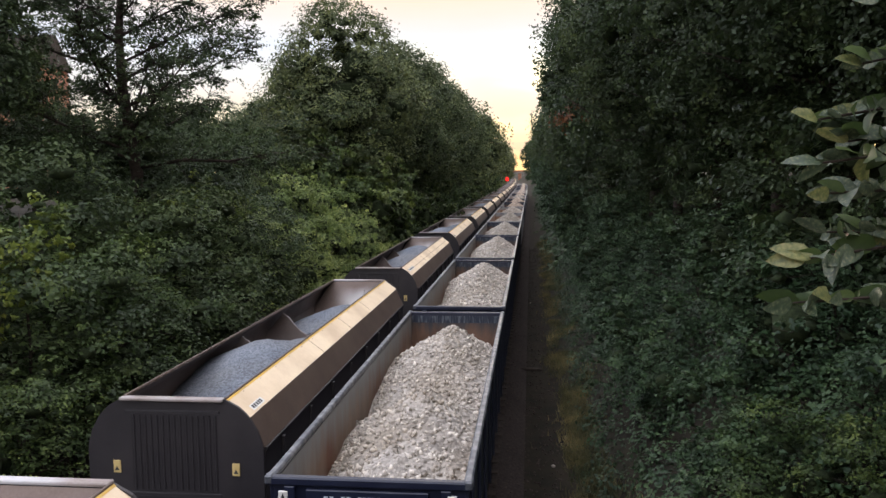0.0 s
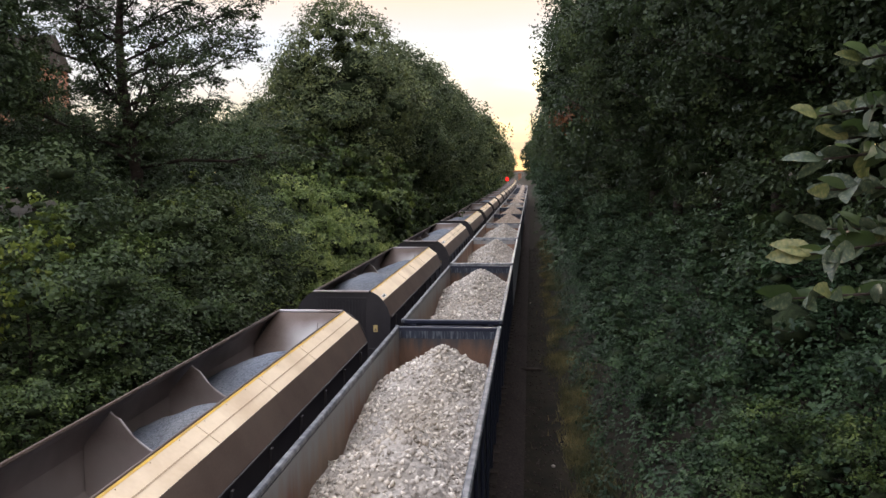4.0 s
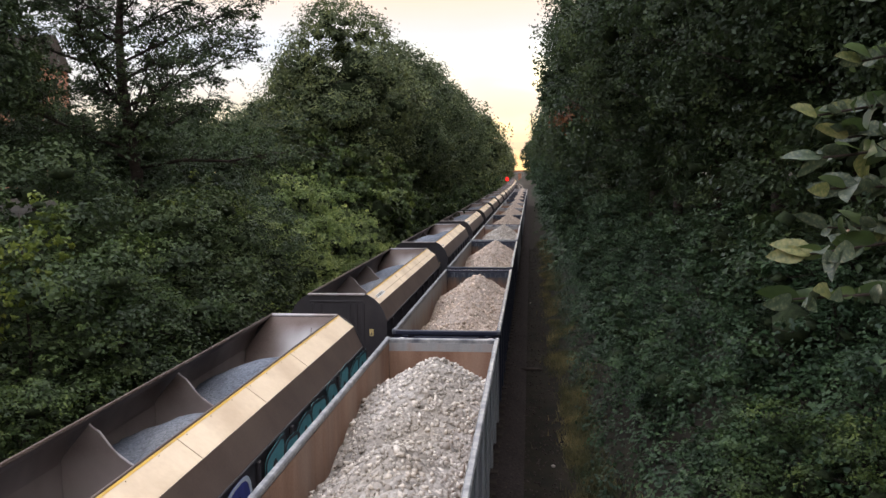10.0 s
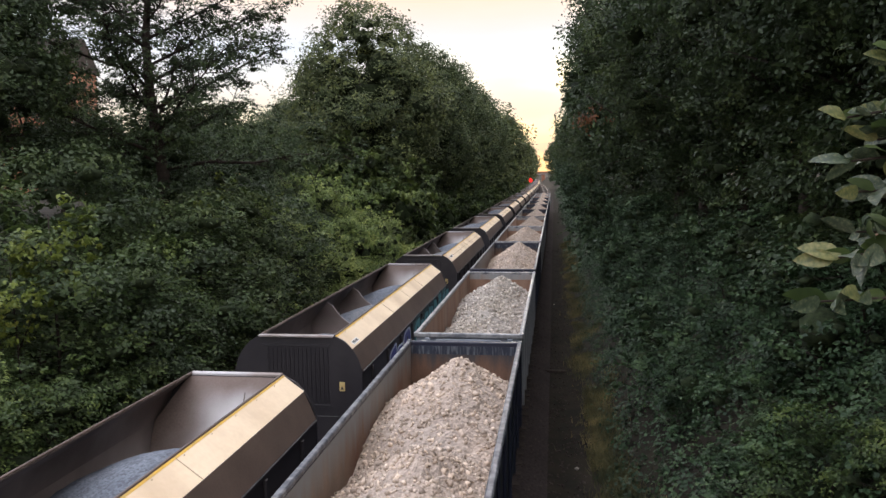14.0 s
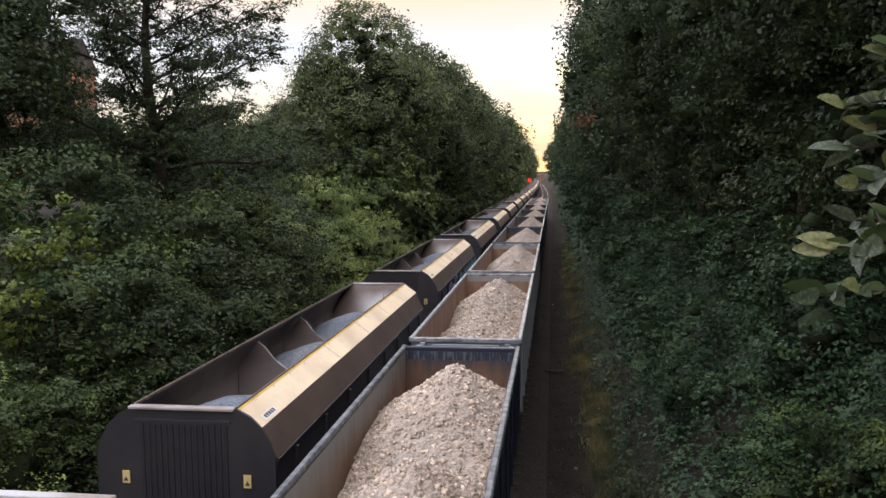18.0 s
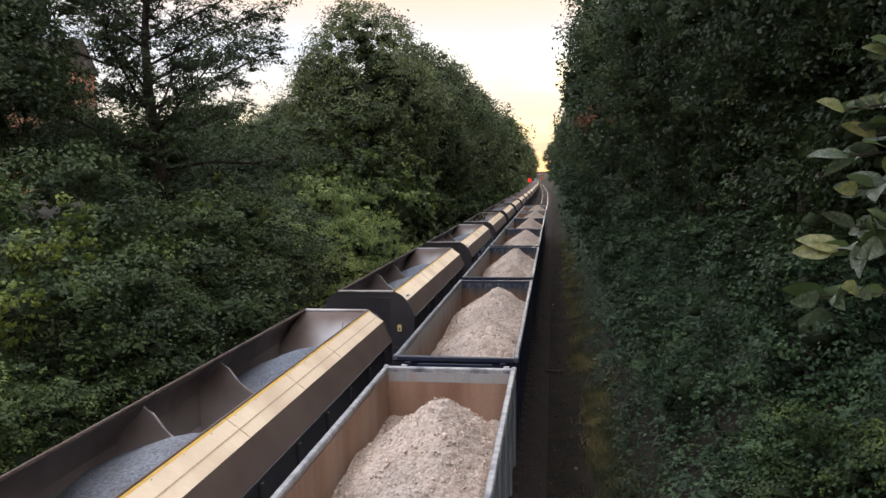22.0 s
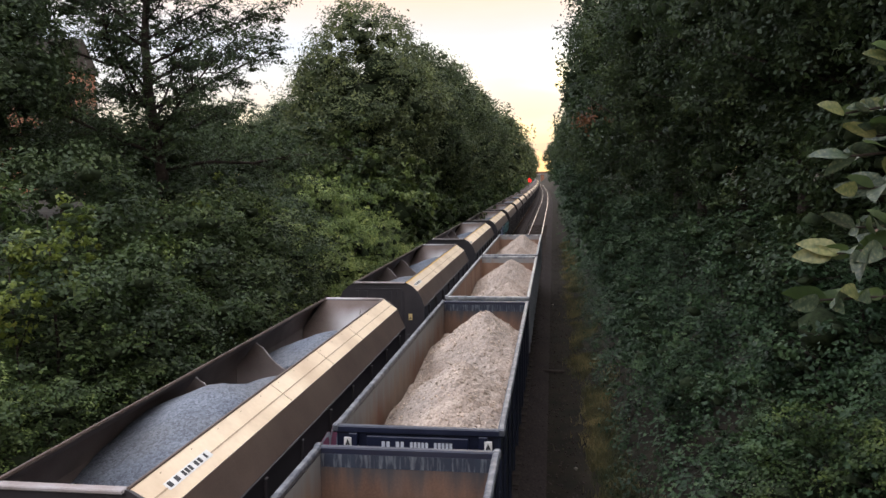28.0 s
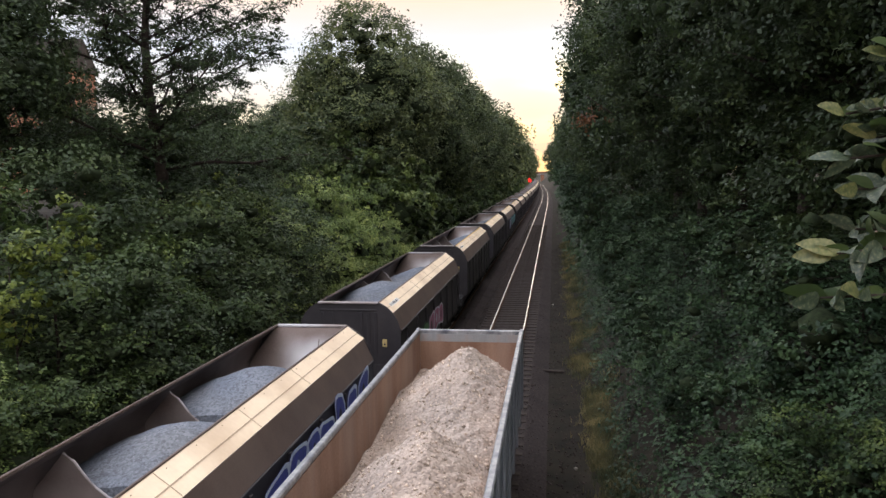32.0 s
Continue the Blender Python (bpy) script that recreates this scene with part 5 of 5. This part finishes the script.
    leaf_sheet("slope_undergrowth", "bramble and ivy leaves matted over the steep slope", "undergrowth", line_shift, 1.25, 8.5, 6, 62, 110000, 0.102, LEAF_IVY, 5, 0.80, 1.0, per=60, tuft=0.46)
    leaf_sheet("far_undergrowth", "dark creeping leaves over the far slope", "undergrowth", line_shift, 1.2, 7.0, 60, 300, 26000, 0.36, LEAF_IVY, 6, 0.9, 0.7, per=24, tuft=0.9)
    leaf_sheet("bank_undergrowth", "nettles and bramble leaves along the low bank", "undergrowth", line_shift, -16.0, -8.2, 9, 60, 42000, 0.10, LEAF_DARK, 8, 0.6, 0.9)
    leaf_sheet("far_bank_undergrowth", "dark leaves along the far bank", "undergrowth", line_shift, -14.0, -8.0, 58, 300, 18000, 0.36, LEAF_DARK, 9, 0.9, 0.7, per=24, tuft=0.9)
    # dry grass beside the path
    n = 46000
    y = 7 + 80 * r.random(n) ** 1.3
    u = 1.25 + 0.30 * r.normal(size=n) + 0.5 * np.array([noise.noise(Vector((q * 0.3, 0, 2))) for q in y])
    keep = np.array([noise.noise(Vector((a * 1.1, q * 0.55, 5))) for a, q in zip(u, y)]) > r.normal(size=n) * 0.18 - 0.12
    u, y = u[keep], y[keep]
    n = len(u)
    base = np.array([(a + line_shift(b), b, ground_height(a + line_shift(b), b)) for a, b in zip(u, y)])
    tip = base + np.stack([r.normal(size=n) * 0.07, r.normal(size=n) * 0.07, r.uniform(0.04, 0.26, n)], 1)
    side = np.stack([np.full(n, 0.010), r.normal(size=n) * 0.010, np.zeros(n)], 1)
    v = np.stack([base - side, base + side, tip], 1).reshape(-1, 3)
    grass = part("dry_grass", tri_mesh("dry_grass", v, np.arange(3 * n).reshape(-1, 3), GRASS_DRY), GRASS_DRY)
    tagged(grass, "strip of dry brown grass beside the track", "grass", kind="stuff")


boughs = []


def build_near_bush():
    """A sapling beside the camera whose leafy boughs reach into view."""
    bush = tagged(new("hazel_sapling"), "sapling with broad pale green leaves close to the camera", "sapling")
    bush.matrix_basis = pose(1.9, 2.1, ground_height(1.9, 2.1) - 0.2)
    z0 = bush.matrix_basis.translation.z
    part("stem", tube([(0, 0, 0), (-0.1, -0.05, 3.0), (-0.35, -0.2, 5.5), (-0.6, -0.35, 7.9 - z0)], [0.05, 0.042, 0.03, 0.012], 8), BARK, bush)
    # one broad leaf, folded along its rib, with a wavy edge
    rows, v, f = 7, [], []
    for i in range(rows + 1):
        t = i / rows
        w = 0.25 * math.sin(math.pi * t ** 0.80) ** 0.85 * (1 + 0.05 * math.sin(9 * t))
        for s in (-1, -0.5, 0, 0.5, 1):
            v.append((w * s, t, 0.10 * abs(s) * w * 2 - 0.22 * t * t + 0.012 * math.sin(14 * t + 3 * s)))
    for i in range(rows):
        for k in range(4):
            a = i * 5 + k
            f.append((a, a + 1, a + 6, a + 5))
    leaf_mats = [LEAF_NEAR, LEAF_MID, LEAF_NEAR_PALE]
    leaf_me = [mesh_of("leaf", (v, f), m, True) for m in leaf_mats]
    rust_leaf = mesh_of("leaf", (v, f), LEAF_RUST, True)
    r = np.random.default_rng(21)
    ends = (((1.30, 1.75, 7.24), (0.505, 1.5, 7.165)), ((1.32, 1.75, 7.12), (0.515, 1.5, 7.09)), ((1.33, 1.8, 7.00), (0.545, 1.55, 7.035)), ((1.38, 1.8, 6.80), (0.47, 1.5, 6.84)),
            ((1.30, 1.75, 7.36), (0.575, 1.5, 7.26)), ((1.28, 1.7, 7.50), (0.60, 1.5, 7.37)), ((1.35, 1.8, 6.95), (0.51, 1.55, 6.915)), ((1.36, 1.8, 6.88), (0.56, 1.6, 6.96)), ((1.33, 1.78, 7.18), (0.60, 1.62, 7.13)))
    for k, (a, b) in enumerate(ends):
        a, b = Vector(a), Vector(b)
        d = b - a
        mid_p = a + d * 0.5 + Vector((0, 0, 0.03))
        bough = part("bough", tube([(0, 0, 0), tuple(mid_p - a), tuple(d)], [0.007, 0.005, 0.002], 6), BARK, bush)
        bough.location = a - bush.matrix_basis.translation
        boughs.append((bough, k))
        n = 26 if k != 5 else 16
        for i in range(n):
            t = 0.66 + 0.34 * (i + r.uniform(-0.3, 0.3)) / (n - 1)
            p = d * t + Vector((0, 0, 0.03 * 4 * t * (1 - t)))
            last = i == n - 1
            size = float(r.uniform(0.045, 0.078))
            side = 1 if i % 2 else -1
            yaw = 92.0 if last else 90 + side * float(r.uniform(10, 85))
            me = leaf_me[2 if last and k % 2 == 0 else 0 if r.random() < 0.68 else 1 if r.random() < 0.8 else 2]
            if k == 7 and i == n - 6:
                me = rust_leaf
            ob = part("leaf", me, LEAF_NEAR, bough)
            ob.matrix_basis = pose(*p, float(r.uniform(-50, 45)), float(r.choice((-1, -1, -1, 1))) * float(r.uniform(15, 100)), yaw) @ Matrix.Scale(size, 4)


def build_lineside():
    board = part("timber_offcut", rounded(-0.52, 0.52, -0.11, 0.11, 0, 0.09, 0.02), SLEEPER)
    board.matrix_basis = pose(-0.02, 30.4, -0.44, 0, 2, 3)
    tagged(board, "dark timber offcut lying on the cess beside the track", "timber")
    st = part("pale_stone", stone_scatter("pale_stone", np.array([(0.0, 0.0, 0.0)]), 0.07, 0.08, STONE_PALE, 3), STONE_PALE)
    st.matrix_basis = pose(0.63, 20.2, -0.39)
    tagged(st, "pale loose stone lying on the cess", "stone")
    copy_thing(st, pose(0.1, 46.0, -0.40))
    # brick house glimpsed behind the trees
    house = tagged(new("brick_house"), "red brick house half hidden behind trees", "house")
    house.matrix_basis = pose(-51.5, 76, 5.2, 0, 0, 12)
    part("wall", rounded(-5, 5, -4, 4, 0, 12.4, 0.02), BRICK, house)
    roof = ([(-5.3, -4.4, 12.4), (5.3, -4.4, 12.4), (5.3, 4.4, 12.4), (-5.3, 4.4, 12.4), (-5.3, 0, 15.6), (5.3, 0, 15.6)], [(0, 1, 5, 4), (2, 3, 4, 5), (0, 4, 3), (1, 2, 5), (0, 3, 2, 1)])
    part("roof", roof, SLEEPER, house)
    for x in (-2.8, 2.8):
        for z in (1.2, 5.0, 8.8):
            w = part("window", rounded(x - 0.7, x + 0.7, -4.05, -3.95, z, z + 1.5, 0.02), PLATE, house)
            part("pane", slab(x - 0.6, x + 0.6, -4.06, -4.052, z + 0.1, z + 1.4), INK, w)


def build_oak():
    """The open-crowned tree with the sky showing through its boughs."""
    thing = tagged(new("oak_tree"), "tall open-crowned tree with dark trunk and spreading boughs", "tree", "trees behind the scrub")
    x, y = -14.4, 28.5
    thing.matrix_basis = pose(x, y, ground_height(x, y) - 0.2)
    r = np.random.default_rng(4)
    z0 = thing.matrix_basis.translation.z
    way = [np.array([0.25 * math.sin(z * 0.5), 0.15 * math.cos(z * 0.4), z]) for z in np.linspace(0, 16.0, 11)]
    wood = [tube(way, [0.30 - 0.026 * i for i in range(11)], 9)]
    twigs, tips = [], []

    def grow(p, d, length, radius, bend):
        """A curved bough from p along d; gives points along it."""
        pts = [p]
        for _ in range(4):
            d = d + r.normal(size=3) * 0.13 + np.array([0, 0, bend])
            d = d / np.linalg.norm(d)
            pts.append(pts[-1] + d * length / 4)
        wood.append(tube(pts, [radius, radius * 0.8, radius * 0.6, radius * 0.42, radius * 0.2], 6))
        return pts, d
    for k in range(28):
        z = 7.2 - z0 + 8.6 * ((k + 0.5) / 28) ** 1.1
        a = 2.4 * k + r.uniform(-0.4, 0.4)
        rise = r.uniform(0.0, 0.32) + 0.022 * k
        length = r.uniform(5.0, 6.8) * (1.0 - 0.30 * k / 28)
        base = np.array([np.interp(z, [w[2] for w in way], [w[q] for w in way]) for q in (0, 1)] + [z])
        pts, d = grow(base, np.array([math.cos(a), math.sin(a), rise]), length, 0.080 - 0.0018 * k, 0.012)
        for j in range(17):
            t = 0.10 + 0.90 * (j + r.random()) / 17
            q = t * 4
            i = min(3, int(q))
            p = pts[i] + (pts[i + 1] - pts[i]) * (q - i)
            e = d + r.normal(size=3) * np.array([0.75, 0.75, 0.40])
            sub, e = grow(p, e / np.linalg.norm(e), r.uniform(0.9, 1.9) * (1.2 - 0.5 * t), 0.022, -0.03)
            for w in range(6):
                c = sub[1 + w % 4] + r.normal(size=3) * np.array([0.30, 0.30, 0.16])
                wood.append(tube([sub[w % 4], c], [0.010, 0.004], 4))
                tips.append(c)
    part("trunk", mesh_of("trunk", geo(*wood), BARK, True), BARK, thing)
    low = r.normal(size=(260, 3)) * np.array([3.2, 1.6, 0.65]) + np.array([1.0, -0.6, 8.6 - z0])
    tips = np.concatenate([np.array(tips), low])
    out = tips - np.array([0, 0, 9.0])
    out /= np.linalg.norm(out, axis=1, keepdims=True)
    v, f = lobe_leaves(9, tips, r.uniform(0.16, 0.36, len(tips)), out, 0.110, 0.19, flat=0.55, up=0.6, spray=9, spread=0.35)
    part("crown", tri_mesh("crown", v, f, LEAF_DARK), LEAF_DARK, thing)


def build_far():
    # red signal at the bend
    y = 260.0
    x = line_x(y) - SPACING - 1.4
    s = tagged(new("railway_signal"), "railway colour-light signal showing red on a grey post", "signal")
    s.matrix_basis = pose(x, y, 0)
    part("post", tube([(0, 0, -0.4), (0, 0, 4.3)], [0.09, 0.08], 10), CONCRETE, s)
    head = part("head", rounded(-0.32, 0.32, -0.12, 0.12, 3.9, 5.2, 0.04), INK, s)
    # disc far wider than a lens, so that its shape includes the glow
    part("lamp", tube([(0, -0.121, 4.6), (0, -0.22, 4.6)], [0.6, 0.6], 18), SIGNAL_RED, head, "red lens, oversized to include its glow")
    # overbridge closing the line
    y = 640.0
    cx = line_x(y) - 2
    b = tagged(new("overbridge"), "distant brick road bridge across the railway", "bridge")
    b.matrix_basis = pose(cx, y, 0)
    part("deck", rounded(-30, 30, -2, 6, 5.2, 6.6, 0.1), CONCRETE, b)
    part("parapet", rounded(-30, 30, -2.3, -1.9, 6.4, 7.6, 0.05), BRICK, b)
    for q in (-9, 9):
        part("pier", rounded(q - 1.2, q + 1.2, -1.5, 5.5, -0.5, 5.3, 0.1), BRICK, b)

# ---------------------------------------------------------------- trains
NEAR_RUN = [(0, 0.0), (3, -21.88), (6, -43.14), (9, -63.96), (12, -84.20), (15, -104.60), (18, -125.19), (21, -146.76), (24, -168.65), (27, -191.41), (30, -214.76), (32, -230.54)]
FAR_RUN = [(0, 0.0), (3, 8.60), (6, 16.89), (9, 25.18), (12, 33.49), (15, 42.15), (18, 50.95), (21, 60.01), (24, 69.32), (27, 78.90), (30, 88.61), (32, 95.24)]
NAVY_LABEL = "navy blue open box wagon carrying broken stone"
GREY_LABEL = "light grey open box wagon carrying broken stone"
GREY_ONES = {4, 5, 8, 10, 11, 16, 17}
trains = []
hoppers = {}


def run_at(run, t):
    """Smooth distance along the line at t, through the run's rows."""
    ts = [a for a, _ in run]
    ds = [b for _, b in run]
    i = max(0, min(len(ts) - 2, next((k for k in range(len(ts) - 1) if t <= ts[k + 1]), len(ts) - 2)))

    def slope(k):
        if k == 0:
            return (ds[1] - ds[0]) / (ts[1] - ts[0])
        if k == len(ts) - 1:
            return (ds[-1] - ds[-2]) / (ts[-1] - ts[-2])
        return (ds[k + 1] - ds[k - 1]) / (ts[k + 1] - ts[k - 1])
    h = ts[i + 1] - ts[i]
    s = (t - ts[i]) / h
    return (ds[i] * (1 + 2 * s) * (1 - s) ** 2 + slope(i) * h * s * (1 - s) ** 2 + ds[i + 1] * s * s * (3 - 2 * s) + slope(i + 1) * h * s * s * (s - 1))


def build_trains():
    shared = {}
    navy = box_wagon(NAVY, INSIDE_NAVY, RIM_NAVY, NAVY_LABEL, shared, True)
    grey = box_wagon(GREY, INSIDE_GREY, RIM_WORN, GREY_LABEL, shared, False)
    T = BOX_TOP
    coarse = [stone_load(1, [(0.22, 9.0, T + 0.24, 0.60), (0.15, 4.4, T - 0.02, 0.62)], T - 1.05, STONE_PALE, RUBBLE_PALE, "pale grey coarse broken stone heaped in a wagon", 4600, 0.024, 0.076),
              stone_load(2, [(0.16, 9.6, T + 0.22, 0.60), (0.20, 5.0, T - 0.02, 0.60)], T - 1.05, STONE_PALE, RUBBLE_PALE, "pale grey coarse broken stone heaped in a wagon", 4600, 0.024, 0.076)]
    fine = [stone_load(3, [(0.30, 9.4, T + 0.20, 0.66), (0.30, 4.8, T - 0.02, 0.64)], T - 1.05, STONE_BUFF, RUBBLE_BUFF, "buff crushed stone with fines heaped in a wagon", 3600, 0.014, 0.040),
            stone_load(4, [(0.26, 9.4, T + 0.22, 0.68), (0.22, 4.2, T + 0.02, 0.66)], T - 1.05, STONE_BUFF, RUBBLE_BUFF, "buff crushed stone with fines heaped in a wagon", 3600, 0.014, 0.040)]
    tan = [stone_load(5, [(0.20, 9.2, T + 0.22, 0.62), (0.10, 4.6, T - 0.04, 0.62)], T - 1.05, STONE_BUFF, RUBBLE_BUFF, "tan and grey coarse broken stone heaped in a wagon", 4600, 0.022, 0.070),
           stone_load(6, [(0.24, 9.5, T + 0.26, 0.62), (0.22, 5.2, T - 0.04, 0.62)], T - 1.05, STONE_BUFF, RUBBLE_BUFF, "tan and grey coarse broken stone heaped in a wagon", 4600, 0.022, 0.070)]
    first = {}
    for i in range(-1, 18):
        wagon = grey if i in GREY_ONES else navy
        load = (tan if i in (6, 7, 9, 10) else coarse if i < 11 else fine)[i % 2]
        y = BOX_FIRST + BOX_PITCH * i
        for ob in (wagon, load):
            if ob.name in first:
                ob = copy_thing(ob, on_line(y, 0))
            else:
                first[ob.name] = True
                ob.matrix_basis = on_line(y, 0)
            trains.append((ob, y, NEAR_RUN, 0))
    fine_yellow = hopper_wagon("dark brown hopper wagon with finely ribbed end and sandy panel", shared, 15, True)
    broad_yellow = hopper_wagon("dark brown bogie hopper wagon with ribbed end and yellow-edged panel", shared, 5, True)
    broad_plain = hopper_wagon("dark brown bogie hopper wagon with broad-ribbed end and sandy panel", shared, 5, False)
    kinds = [fine_yellow, broad_yellow, broad_plain]
    kind_of = {1: 0, 0: 1, -1: 0, -2: 0, -3: 1, -4: 2, -5: 2}
    loads = {"a": gravel_load(1, ((3.62, 0.1, 0.78), (3.15, 0.2, 0.40), (3.42, 0.40, 0.30))), "b": gravel_load(2, ((3.32, 0.2, 0.24), (3.12, 0.1, 0.5), (3.22, 0.1, 0.45))),
             "c": gravel_load(3, ((3.22, 0.1, 0.85), (2.42, 0.0, 0.5), (3.34, 0.40, 0.42))), "d": gravel_load(4, ((2.60, 0.0, 0.6), (3.42, 0.1, 0.45), (3.52, 0.1, 0.30)))}
    for i in range(-6, 22):
        y = HOP_FIRST + HOP_PITCH * i
        for ob in (kinds[kind_of.get(i, i % 3)], loads[dict(zip(range(-5, 2), "dacbbba")).get(i, "abd"[i % 3])]):
            if ob.name in first:
                ob = copy_thing(ob, on_line(y, 1))
            else:
                first[ob.name] = True
                ob.matrix_basis = on_line(y, 1)
            trains.append((ob, y, FAR_RUN, 1))
            if ob.name.startswith("hopper"):
                hoppers[i] = ob
    spray_marks(hoppers[-1], 6.2, 8, TEAL, INK, 1)
    spray_marks(hoppers[-1], 2.6, 3, SPRAY_BLUE, SPRAY_PALE, 2)
    spray_marks(hoppers[-4], 2.6, 2, SPRAY_GREEN, INK, 3, z0=1.62)
    spray_marks(hoppers[-4], 4.6, 3, SPRAY_PINK, SPRAY_PALE, 4, z0=1.62)
    spray_marks(hoppers[-5], 6.4, 7, SPRAY_BLUE, SPRAY_PALE, 5)
    spray_marks(hoppers[-5], 2.2, 3, SPRAY_BLUE, TEAL, 6)


def motions():
    """The nearer train comes towards the camera, the farther one goes away."""
    times = [0.0] + [float(t) for t in range(2, 32, 2)] + [32.0]
    for ob, y, run, side in trains:
        walk(ob, [(t, on_line(y + run_at(run, t), side)) for t in times])
    # the near boughs nod a little in the wind
    sway = ((0, 0.0), (3, -0.3), (6, -0.75), (9, -0.6), (11, -0.35), (13, -0.2), (16, -1.0), (19, -1.6), (21, -1.25), (23, -1.0), (26, -0.8), (28, -0.7), (30, -0.6), (32, -0.8))
    for ob, k in boughs:
        at = ob.location.copy()
        walk(ob, [(t, pose(*at, 0, -a * (1 + 0.25 * math.sin(k + 0.7 * t)), 0)) for t, a in sway])


build_ground()
build_track(0)
build_track(1)
build_trains()
build_plants()
build_oak()
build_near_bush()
build_lineside()
build_far()
motions()
